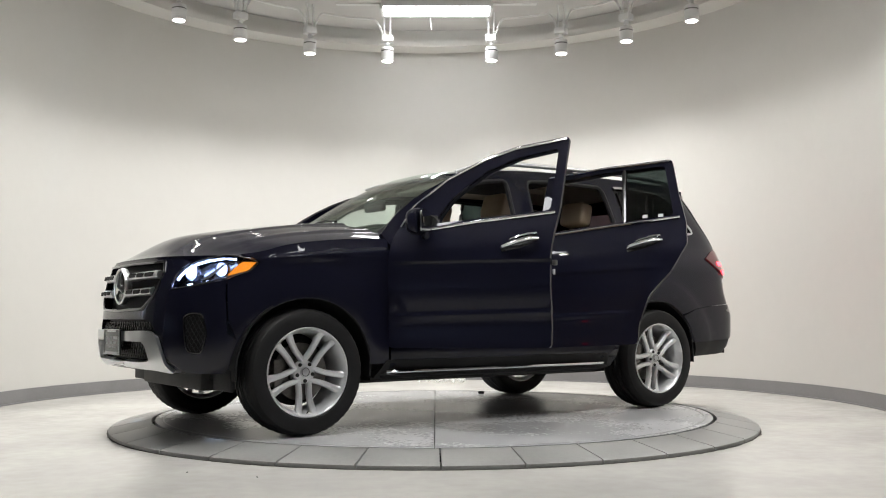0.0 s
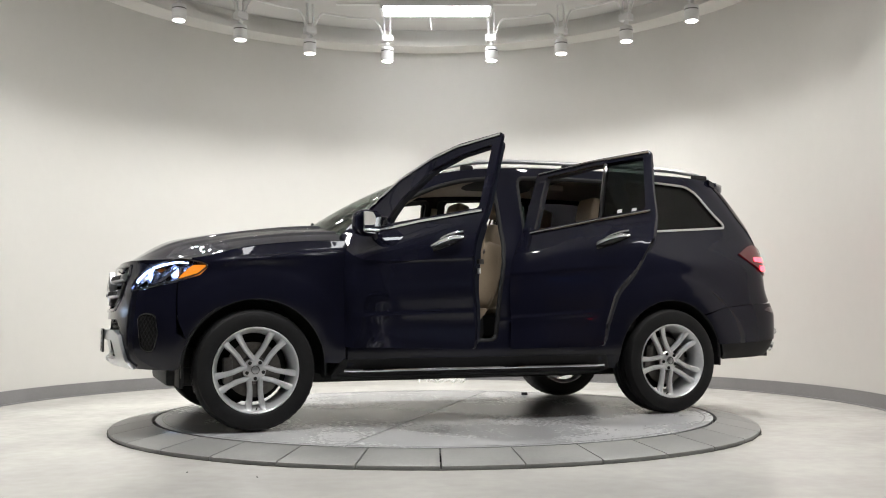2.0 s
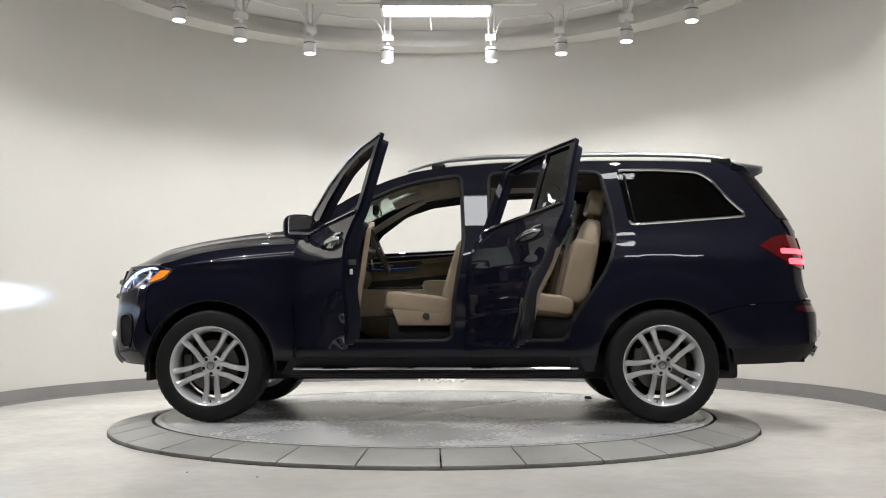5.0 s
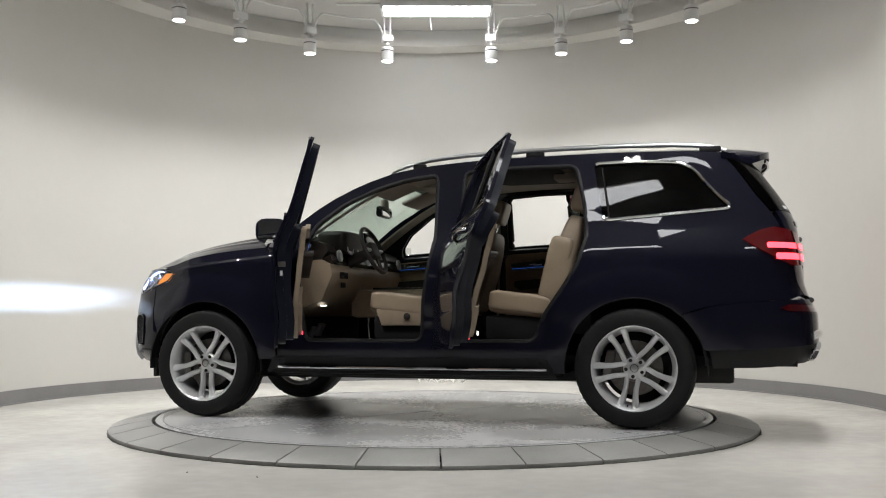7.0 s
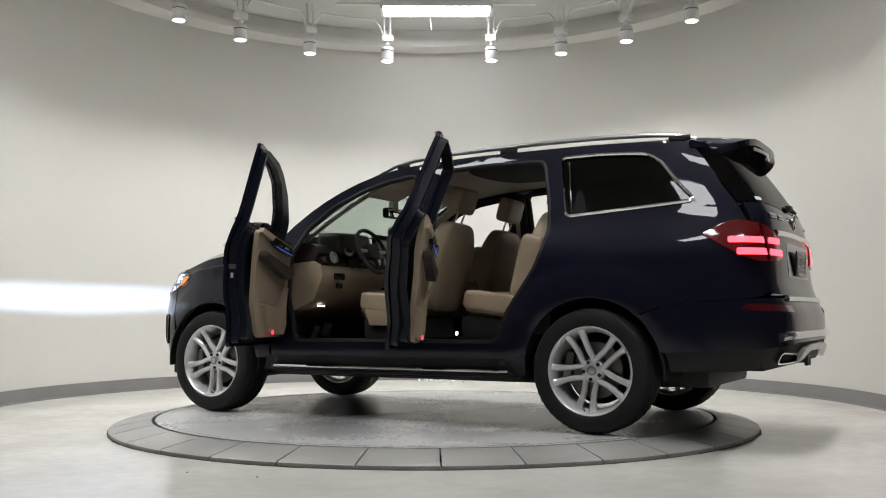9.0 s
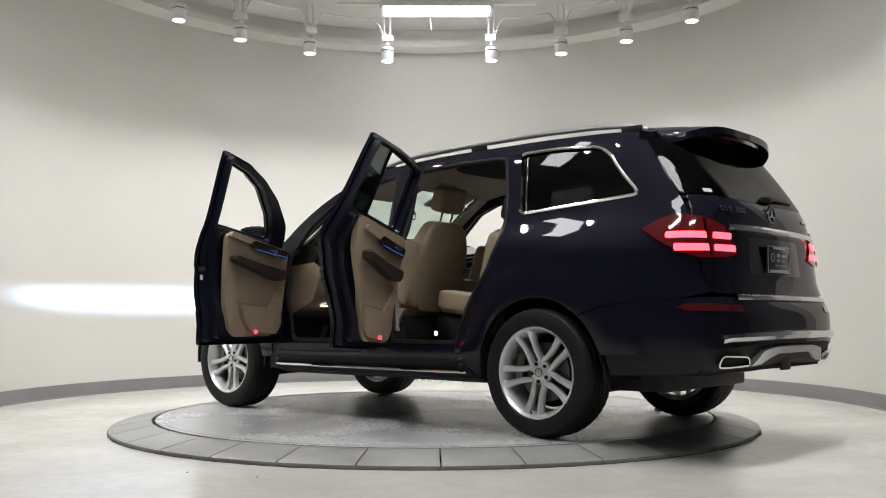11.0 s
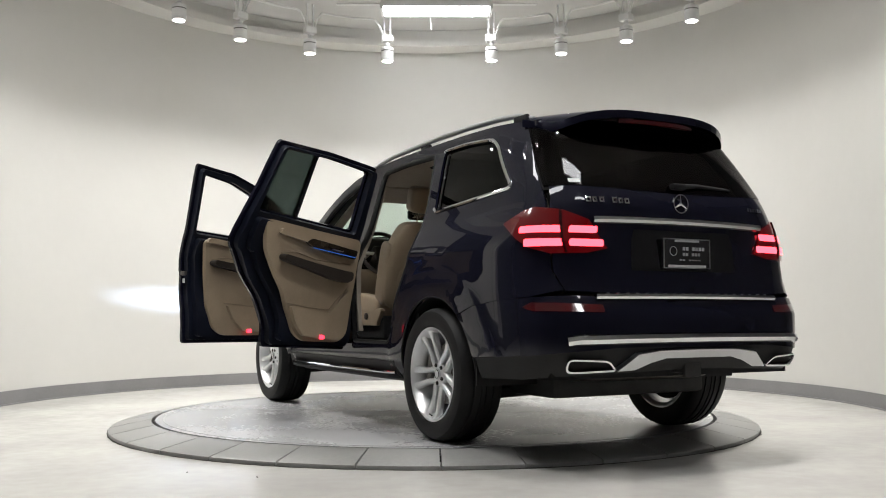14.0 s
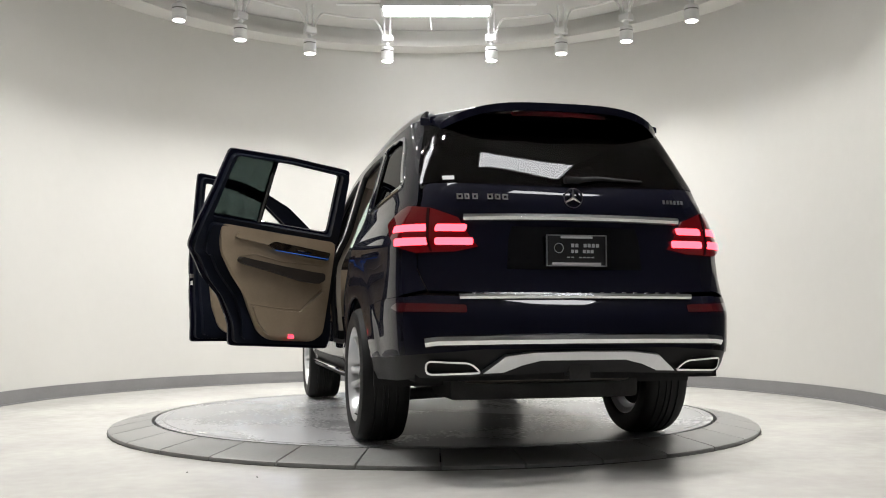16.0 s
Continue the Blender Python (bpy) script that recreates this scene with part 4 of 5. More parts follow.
def add_plate_marks(plate, x, y, z, d):
    """Bars for the writing and a plain ring emblem; d is the way the plate faces."""
    for zz, w, h, c in ((0.067, 0.17, 0.012, 0), (-0.067, 0.26, 0.014, 0)):
        part("frame_bar", box(bmesh.new(), (x, y + c, z + zz), (0.004, w, h), bevel=0.001), M["pale_ink"], plate)
    for zz, w, h, c in ((0.026, 0.155, 0.018, 0.045), (-0.004, 0.125, 0.016, 0.03), (-0.034, 0.15, 0.006, 0.02)):
        n = max(3, int(w / 0.02))
        for k in range(n):
            if (k * 7 + int(w * 1000)) % 5 != 4:
                part("text_bar", box(bmesh.new(), (x, y + d * (c - w / 2 + w * (k + 0.5) / n), z + zz), (0.003, w / n * 0.72, h)), M["pale_ink"], plate)
    part("emblem", lathe(bmesh.new(), [(0.022, 0), (0.025, 0), (0.025, 0.003), (0.022, 0.003)], 24, pose(x, y - d * 0.095, z + 0.012, 0, 90 * d, 0), close=True), M["pale_ink"], plate)
    for sg in (-1, 1):
        part("frame_side", box(bmesh.new(), (x, y + sg * 0.158, z), (0.004, 0.006, 0.150)), M["satin"], plate)
        part("frame_rail", box(bmesh.new(), (x, y, z + sg * 0.0765), (0.004, 0.32, 0.005)), M["satin"], plate)


def build_nose(car):
    f1 = lambda pts, sd: [(a if sd > 0 else 2 * S_NOSE - a, z) for a, z in pts]
    half = [(sx(2.018, 0.62), 0.62)] + [(S_NOSE - a, z) for a, z in ((0.976, 0.936), (0.797, 0.896), (0.645, 0.874), (0.634, 0.885), (0.652, 0.992), (0.705, 1.045))] + nose([(0.62, 1.062), (0.50, 1.068), (0.25, 1.068)]) + [(S_NOSE, 1.068)]
    low = [(S_NOSE, 0.40)] + nose([(0.3, 0.40), (0.6, 0.395)]) + [(sx(2.02, 0.385), 0.385)] + flank(arch(WHEEL_X, 0.446, 2, 24, 3))
    mir = lambda pts: [(2 * S_NOSE - a, z) for a, z in reversed(pts)]
    out = half + mir(half[:-1]) + mir(low[1:]) + low
    gr = nose([(0.515, 1.048), (0.54, 0.985), (0.485, 0.835), (0.385, 0.768)]) + [(S_NOSE, 0.758)]
    gr = gr + mir(gr[:-1])
    lo = nose([(0.455, 0.705), (0.535, 0.655), (0.515, 0.47), (0.4, 0.455)]) + [(S_NOSE, 0.455)]
    lo = lo + mir(lo[:-1])
    bump = part("front_bumper", sheet(out, [gr, lo], 0.002, 0.035, 0.045), M["paint"], car)
    vent = rounded([(S_NOSE - a, z) for a, z in ((0.757, 0.722), (0.80, 0.742), (0.868, 0.735), (0.892, 0.62), (0.862, 0.505), (0.785, 0.518))], 0.03)
    for sd in (1, -1):
        v = part("corner_vent", sheet(f1(vent, sd), [], 0.006, 0.008, 0.05), M["soot"], bump, "black honeycomb corner vent")
        part("vent_rim", bead(f1(vent + vent[:1], sd), 0.006, 0.008), M["gloss_black"], v)
        bm = bmesh.new()
        inner = inset(vent, 0.006)
        for lean in (1, -1):
            for k in range(-9, 10):
                run = [(S_NOSE - 0.825 + 0.024 * k + lean * 0.55 * d, 0.62 + d) for d in np.linspace(-0.13, 0.13, 40)]
                run = [q for q in run if inside(q, inner)]
                if len(run) > 1:
                    tube(bm, [(lambda w: (w.x, w.y * sd, w.z))(S(q[0], q[1], 0.0075)) for q in (run[0], run[len(run) // 2], run[-1])], 0.0026, 5)
        part("vent_mesh", bm, M["plastic"], v)
    bm = bmesh.new()
    grid = inset(lo, 0.004)
    for lean in (1, -1):
        for k in range(-24, 25):
            run = [(S_NOSE + 0.036 * k + lean * 0.55 * d, 0.58 + d) for d in np.linspace(-0.13, 0.13, 30)]
            run = [q for q in run if inside(q, grid)]
            if len(run) > 1:
                tube(bm, [tuple(S(q[0], q[1], -0.024)) for q in (run[0], run[len(run) // 2], run[-1])], 0.004, 5)
    part("intake_lattice", bm, M["gloss_black"], bump, "black honeycomb intake")
    part("grille_mesh", sheet(inset(gr, -0.02), [], -0.05, 0.01, 0.06), M["plastic"], bump, "black grille backing")
    part("intake_mesh", sheet(inset(lo, -0.02), [], -0.05, 0.01, 0.06), M["plastic"], bump)
    part("grille_frame", bead(gr + gr[:1], 0.010, 0.004), M["gloss_black"], bump, "gloss black grille frame")
    for z in (0.965, 0.865):
        for sd in (1, -1):
            line = f1(nose([(0.125, z), (0.30, z + 0.004), (0.515 - (0.97 - z) * 0.3, z + 0.008)]), sd)
            lou = part("louvre", bead(line, 0.030, 0.004, flat=0.85, segs=8), M["satin"], bump, "silver slotted grille louvre")
            for k in range(3):
                y0 = 0.165 + 0.112 * k
                sl = f1(nose([(y0, z - 0.010), (y0, z + 0.014), (y0 + 0.092, z + 0.016), (y0 + 0.092, z - 0.008)]), sd)
                part("slot", sheet(rounded(sl, 0.008), [], 0.036, 0.006, 0.05), M["soot"], lou)
    bx = S(S_NOSE, 0.915).x
    ring = part("badge_ring", lathe(bmesh.new(), [(0.096, -0.03), (0.116, -0.02), (0.120, 0.0), (0.114, 0.018), (0.098, 0.015)], 40, pose(bx + 0.01, 0, 0.912, 0, 90, 0), close=True), M["satin"], bump, "large round silver badge")
    part("badge_plate", lathe(bmesh.new(), [(0.099, -0.02), (0.099, 0.0), (0.01, 0.004)], 40, pose(bx + 0.01, 0, 0.912, 0, 90, 0)), M["gloss_black"], ring)
    for k in range(3):
        a = radians(90 + 120 * k)
        part("badge_arm", tube(bmesh.new(), [(bx + 0.02, 0, 0.912), (bx + 0.02, 0.104 * math.cos(a), 0.912 + 0.104 * math.sin(a))], [0.024, 0.006], 6), M["chrome"], ring)
    for sd in (1, -1):
        # silver guard: arm down to the corner
        sk = [(S_NOSE - a, z) for a, z in ((0.12, 0.632), (0.472, 0.638), (0.585, 0.606), (0.628, 0.50), (0.642, 0.445), (0.672, 0.402), (0.53, 0.418), (0.12, 0.428), (0.12, 0.456), (0.40, 0.455), (0.505, 0.463), (0.478, 0.545), (0.44, 0.572), (0.12, 0.574))]
        part("guard_arm", sheet(f1(rounded(sk, 0.018), sd), [], 0.024, 0.04, 0.035), M["satin"], bump, "satin silver bumper guard")
        # headlight
        lens = rounded([(S_NOSE - a, z) for a, z in ((0.643, 0.882), (0.660, 0.989), (0.724, 1.045), (0.80, 1.068), (0.912, 1.083), (1.02, 1.078), (1.117, 1.064), (1.168, 1.042), (1.105, 0.988), (0.971, 0.947), (0.797, 0.904))], 0.02)
        lamp = part("headlight", sheet(f1(inset(lens, -0.006), sd), [], -0.19, 0.008, 0.04), M["soot"], car, "lit headlight with bluish white lamps")
        part("lamp_cover", sheet(f1(lens, sd), [], 0.003, 0.004, 0.04), M["cover"], lamp, "clear lamp cover")
        part("lamp_rim", bead(f1(lens + lens[:1], sd), 0.005, 0.0), M["gloss_black"], lamp)
        bowl = [(a, max(z, 0.937 + 0.0001 * k)) for k, (a, z) in enumerate(inset(lens, 0.008))]
        part("lamp_bowl", sheet(f1(bowl, sd), [], -0.085, 0.006, 0.03), M["lamp_inside"], lamp, "bright lamp reflector")
        am = rounded([(S_NOSE - a, z) for a, z in ((0.972, 0.962), (1.02, 1.015), (1.065, 1.046), (1.152, 1.044), (1.098, 0.994))], 0.012)
        part("amber_marker", sheet(f1(am, sd), [], -0.006, 0.02, 0.04), M["amber"], lamp, "glowing amber side marker")
        brow = [(S_NOSE - a, z) for a, z in ((0.672, 0.938), (0.677, 0.965), (0.692, 1.0), (0.74, 1.035), (0.81, 1.054), (0.91, 1.068), (1.02, 1.062))]
        part("light_brow", bead(f1(brow, sd), 0.008, -0.012), M["led"], lamp, "bright daytime light strip")
        part("lamp_fin", sheet(f1([(S_NOSE - a, z) for a, z in ((0.82, 0.940), (0.90, 1.035), (0.93, 1.04), (0.86, 0.945))], sd), [], -0.02, 0.05, 0.05), M["chrome"], lamp)
        for a, z, r, deep in ((0.735, 0.983, 0.049, 0.055), (0.925, 0.998, 0.044, 0.05)):
            q, o = S(S_NOSE - a, z, -deep), S(S_NOSE - a, z, 0.0)
            turn = math.degrees(math.atan2(o.y - q.y, o.x - q.x)) * 0.5
            m = pose(q.x, q.y * sd, z, 0, 0, turn * sd) @ pose(0, 0, 0, 0, 90, 0)
            k = r / 0.046
            pod = part("projector", lathe(bmesh.new(), [(0.030 * k, -0.03), (0.042 * k, -0.01), (0.048 * k, 0.02), (0.044 * k, 0.02), (0.036 * k, -0.005), (0.012 * k, -0.02)], 28, m), M["lamp_inside"], lamp)
            part("projector_glow", lathe(bmesh.new(), [(0.032 * k, -0.008), (0.026 * k, 0.006), (0.010 * k, 0.014)], 20, m), M["led"], pod, "glowing lamp lens")
        # low beam: a thin bright source behind a shield that lets it out forwards and down only
        bm = bmesh.new()
        bx0, bx1, zz, yy = 2.085, 2.185, 0.915, sd * 0.70
        for c, sz in (((bx0 - 0.004, yy, zz - 0.010), (0.004, 0.084, 0.034)), ((0.5 * (bx0 + bx1), yy, zz - 0.0005), (bx1 - bx0, 0.084, 0.003)), ((0.5 * (bx0 + bx1), yy, zz - 0.0125), (bx1 - bx0, 0.084, 0.003)),
                      ((0.5 * (bx0 + bx1), yy - 0.042, zz - 0.010), (bx1 - bx0, 0.003, 0.034)), ((0.5 * (bx0 + bx1), yy + 0.042, zz - 0.010), (bx1 - bx0, 0.003, 0.034))):
            box(bm, c, sz)
        shield = part("beam_shield", bm, M["soot"], lamp)
        bm = bmesh.new()
        bm.faces.new([bm.verts.new(q) for q in ((bx0, yy - 0.03, zz - 0.010), (bx0, yy + 0.03, zz - 0.010), (bx0, yy + 0.03, zz - 0.003), (bx0, yy - 0.03, zz - 0.003))])
        part("beam_source", bm, M["beam"], shield)
    bm = box(bmesh.new(), (S(S_NOSE, 0.55).x + 0.03, 0, 0.565), (0.012, 0.325, 0.158), None, 0.006)
    plate = part("number_plate", bm, M["plate"], bump, "black dealer plate in a bright frame")
    add_plate_marks(plate, S(S_NOSE, 0.55).x + 0.0375, 0, 0.565, 1)
    line = nose([(0.13, 0.442)]) + [(S_NOSE, 0.442)] + [(2 * S_NOSE - a, z) for a, z in nose([(0.13, 0.442)])]
    part("lower_lip", bead(line, 0.018, 0.012, flat=0.8), M["satin"], bump, "satin silver lower lip")


# ---------------------------------------------------------------- doors
def on_door(ob, hinge, angle, side, tilt):
    ob.matrix_basis = Matrix.Translation(hinge) @ pose(0, 0, 0.75) @ pose(0, 0, 0, *(tilt if angle else (0, 0)), 0) @ pose(0, 0, -0.75) @ pose(0, 0, 0, 0, 0, -angle * side)


def build_door(car, front, side, angle):
    outline, win = (DOOR_F, WIN_F) if front else (DOOR_R, WIN_R)
    hinge = Vector((0.955, side * 0.915, 0)) if front else Vector((-0.215, side * 0.93, 0))
    sh = hinge
    o, w = rounded(outline, 0.03), rounded(win, 0.025)
    door = part("door", sheet(flank(o), [flank(w)], 0.001, 0.022, 0.05, side=side, shift=sh), M["paint"], car,
                ("open" if angle else "closed") + (" front" if front else " rear") + " door in dark blue paint with a lowered window")
    P = lambda name, bm, m, label="": part(name, bm, m, door, label)

    def at(x, z, off):
        q = (CARD if off < -0.12 else S_PLAIN if off < -0.05 else S)(sx(x, z), z, off)
        return Vector((q.x, q.y * side, q.z)) - sh
    # inner shell with the painted shut face, and seals
    io, iw = inset(outline, 0.022), inset(win, -0.012)
    P("inner_shell", sheet(flank(rounded(io, 0.04)), [flank(rounded(iw, 0.025))], -0.024, 0.045, 0.07, surf=S_PLAIN, side=side, shift=sh), M["inner_paint"], "dark inner door shell")
    if front:
        shell = [(0.84, 1.20), (0.86, 1.0), (0.87, 0.75), (0.85, 0.53), (-0.12, 0.53), (-0.135, 0.75), (-0.15, 1.0), (-0.17, 1.265)]
        card = [(0.79, 1.235), (0.80, 0.98), (0.79, 0.74), (0.72, 0.59), (0.60, 0.535), (0.08, 0.535), (-0.01, 0.59), (-0.065, 0.75), (-0.105, 1.0), (-0.13, 1.29), (0.3, 1.265)]
    else:
        shell = [(-0.29, 1.265), (-0.28, 1.0), (-0.275, 0.75), (-0.27, 0.53), (-0.91, 0.53), (-0.94, 0.66), (-1.02, 0.83), (-1.15, 0.98), (-1.26, 1.15), (-1.265, 1.31)]
        card = [(-0.33, 1.30), (-0.325, 1.0), (-0.325, 0.75), (-0.34, 0.59), (-0.42, 0.535), (-0.76, 0.535), (-0.85, 0.59), (-0.90, 0.69), (-0.98, 0.85), (-1.09, 0.99), (-1.17, 1.14), (-1.205, 1.345), (-0.8, 1.32)]
    P("shut_face", sheet(flank(rounded(shell, 0.04)), [], -0.069, 0.045, 0.08, surf=S_PLAIN, side=side, shift=sh), M["inner_paint"])
    P("door_card", sheet(flank(rounded(card, 0.05)), [], -0.114, 0.032, 0.06, surf=CARD, side=side, shift=sh), M["leather"], "beige leather door lining")
    xa, xb = (0.74, -0.12) if front else (-0.37, -1.10)
    f = lambda u: xa + (xb - xa) * u
    # upper ledge, dark trim blade, armrest, pocket, on the inner face
    ledge = [(f(0.0), 1.228), (f(0.5), 1.263), (f(0.98), 1.298), (f(1.0), 1.263), (f(0.5), 1.218), (f(0.0), 1.193)]
    P("ledge", sheet(flank(rounded(ledge, 0.012)), [], -0.140, 0.028, 0.05, surf=CARD, side=side, shift=sh), M["leather"])
    blade = [(f(0.01), 1.222), (f(0.35), 1.246), (f(0.62), 1.262), (f(0.68), 1.235), (f(0.60), 1.205), (f(0.30), 1.168), (f(0.03), 1.150)]
    b = P("trim_blade", sheet(flank(rounded(blade, 0.015)), [], -0.140, 0.034, 0.04, surf=CARD, side=side, shift=sh), M["dark_trim"], "dark glossy trim around the inside handle")
    hq = at(f(0.30), 1.208, -0.184)
    hb = tube(bmesh.new(), [hq + Vector((0.05, 0, -0.004)), hq, hq + Vector((-0.06, 0, 0.004))], [0.008, 0.012, 0.009], 8, 0.8)
    part("inside_handle", hb, M["chrome"], b, "bright inside door handle")
    am = [(f(0.06), 1.035), (f(0.20), 1.042), (f(0.55), 1.070), (f(0.94), 1.115), (f(0.95), 1.075), (f(0.90), 1.055), (f(0.55), 1.005), (f(0.28), 0.965), (f(0.12), 0.955), (f(0.05), 0.985)]
    P("armrest", sheet(flank(rounded(am, 0.018)), [], -0.140, 0.068 if front else 0.064, 0.04, surf=CARD, side=side, shift=sh), M["dark_leather"], "dark padded armrest with a grab handle")
    pk = [(f(0.03), 0.90), (f(0.24), 0.735), (f(0.50), 0.74), (f(0.74), 0.755), (f(0.67), 0.65), (f(0.56), 0.57), (f(0.12), 0.55), (f(0.03), 0.62)]
    P("map_pocket", sheet(flank(rounded(pk, 0.02)), [], -0.140, 0.034, 0.05, surf=CARD, side=side, shift=sh), M["leather"])
    sc = [(f(0.03), 0.915), (f(0.23), 0.75), (f(0.50), 0.755), (f(0.76), 0.77)]
    P("pocket_seam", tube(bmesh.new(), [at(x, z, -0.147) for x, z in split(sc, 0.05, False)], 0.004, 6), M["seam"])
    sc = [(f(0.05), 1.10), (f(0.5), 1.105), (f(0.78), 1.15), (f(0.93), 1.12)]
    pts = [at(x, z, -0.147) for x, z in split(sc, 0.05, False)]
    P("stitch_line", tube(bmesh.new(), pts, 0.0035, 6), M["seam"])
    pts = [at(f(u), 1.166 + 0.055 * u, -0.176) for u in (0.03, 0.15, 0.3, 0.45, 0.6)]
    P("ambient_strip", tube(bmesh.new(), pts, 0.0022 if angle else 0.0015, 6), M["blue_glow"], "thin glowing blue light strip")
    rq = at(f(0.5 if front else 0.33), 0.567, -0.178)
    rb = box(bmesh.new(), rq, (0.042, 0.006, 0.026), Euler((0, 0, 0)).to_matrix(), 0.003)
    P("door_marker", rb, M["door_red"], "small glowing red door marker")
    # latch on the shut edge
    lx = -0.20 if front else -1.13
    lq = at(lx, 0.985, -0.055)
    lb = box(bmesh.new(), lq, (0.02, 0.045, 0.03), None, 0.004)
    P("latch", lb, M["brake"])
    lb = box(bmesh.new(), at(lx + 0.005, 0.93, -0.055), (0.012, 0.016, 0.032), None, 0.002)
    P("latch_label", lb, M["paper"])
    # bright trims outside
    wl = [(0.70, BELT(0.70) - 0.015), (0.3, BELT(0.3) + 0.003), (-0.205, BELT(-0.205) + 0.008)] if front else [(-0.335, BELT(-0.335) + 0.005), (-0.8, BELT(-0.8) + 0.01), (-1.285, BELT(-1.285) + 0.008)]
    P("belt_trim", bead(flank(wl), 0.010, 0.006, side, shift=sh), M["chrome"], "chrome strip under the window")
    if front:
        top = [(0.86, 1.25), (0.79, 1.383), (0.56, 1.546), (0.30, 1.655), (0.10, 1.707), (-0.235, 1.739)]
    else:
        top = [(-0.305, 1.735), (-0.75, 1.756), (-1.205, 1.752)]
    P("frame_trim", bead(flank(top), 0.008, 0.006, side, shift=sh), M["chrome"], "thin chrome strip over the window")
    # handle outside
    hx, hz = (0.005, 1.108) if front else (-1.05, 1.155)
    cup = [(hx + 0.12, hz - 0.055), (hx + 0.105, hz - 0.005), (hx - 0.10, hz + 0.055), (hx - 0.125, hz + 0.01), (hx - 0.02, hz - 0.03)]
    h = P("handle_cup", sheet(flank(rounded(cup, 0.02)), [], 0.003, 0.004, 0.04, side=side, shift=sh), M["gloss_black"])
    pts = [at(hx + d, hz - 0.008 - 0.19 * d, o2) for d, o2 in ((0.115, 0.006), (0.09, 0.03), (0.0, 0.044), (-0.08, 0.036), (-0.125, 0.006))]
    part("handle", tube(bmesh.new(), pts, [0.009, 0.015, 0.016, 0.017, 0.011], 10, 0.85), M["chrome"], h, "chrome outside door handle")
    pts = [at(hx + d, hz + 0.030 - 0.19 * d, o2) for d, o2 in ((0.06, 0.006), (0.02, 0.014), (-0.06, 0.016), (-0.11, 0.006))]
    part("handle_cover", tube(bmesh.new(), pts, [0.006, 0.010, 0.012, 0.008], 8, 0.8), M["chrome"], h, "chrome cover over the handle")
    if front:
        mq = at(0.66, 1.21, 0.0)
        bm = bmesh.new()
        tube(bm, [mq + Vector((0.0, -side * 0.02, -0.06)), mq + Vector((0.0, side * 0.01, -0.035)), mq + Vector((0.0, side * 0.035, 0.0))], [0.04, 0.03, 0.03], 10, 0.6)
        c = mq + Vector((0.005, side * 0.065, 0.058))
        g = bmesh.ops.create_uvsphere(bm, u_segments=24, v_segments=14, radius=1.0)
        for v in g["verts"]:
            q = v.co.copy()
            q = Vector([math.copysign(abs(a) ** 0.62, a) for a in q])
            if q.x < 0:
                q.x *= 0.35
            v.co = c + Vector((q.x * 0.075, q.y * 0.11, q.z * 0.085))
        mir = P("mirror_housing", bm, M["paint"], "dark blue outside mirror")
        m = Matrix.Translation(c + Vector((-0.034, 0, 0))) @ pose(0, 0, 0, 0, 0, side * 11) @ pose(0, 0, 0, 0, -90, 0)
        bm = bmesh.new()
        pts = [(0.068 * sy, 0.09 * sx_) for sx_, sy in ((1, 1), (-1, 1), (-1, -1), (1, -1))]
        vs = rounded(pts, 0.03, 5)
        a = [bm.verts.new(m @ Vector((p[0], p[1], 0.004))) for p in vs]
        d = [bm.verts.new(m @ Vector((p[0], p[1], -0.006))) for p in vs]
        bm.faces.new(a)
        bm.faces.new(d[::-1])
        for i in range(len(vs)):
            j = (i + 1) % len(vs)
            bm.faces.new((a[j], a[i], d[i], d[j]))
        part("mirror_glass", bm, M["mirror"], mir, "silvered mirror glass")
        tri = [(0.80, 1.235), (0.795, 1.345), (0.60, 1.31), (0.60, 1.25)]
        P("sail_panel", sheet(flank(tri), [], 0.004, 0.02, 0.05, side=side, shift=sh), M["gloss_black"])
    else:
        vent = [(-0.90, 1.33), (-0.875, 1.725), (-1.16, 1.722), (-1.205, 1.50), (-1.235, 1.35)]
        P("vent_glass", sheet(flank(inset(vent, -0.004)), [], -0.016, 0.005, 0.07, side=side, shift=sh), M["vent_tint"], "fixed tinted corner pane")
        P("window_post", bead(flank([(-0.895, 1.32), (-0.87, 1.73)]), 0.018, -0.014, side, shift=sh, flat=1.0), M["gloss_black"])
        for x, z in ((-1.02, 1.365), (-1.13, 1.36)):
            P("glass_label", sheet(flank([(x, z - 0.012), (x, z + 0.012), (x - 0.035, z + 0.012), (x - 0.035, z - 0.012)]), [], -0.0105, 0.002, 0.1, side=side, shift=sh), M["paper"])
    lift = Vector((-0.005, -0.005, 0.039)) if front else Vector((-0.011, 0.029, 0.009))
    on_door(door, hinge + (lift if angle else Vector((0, 0, 0))), angle, side, (0.4, 0.64) if front else (4.45, -2.73))
    return door


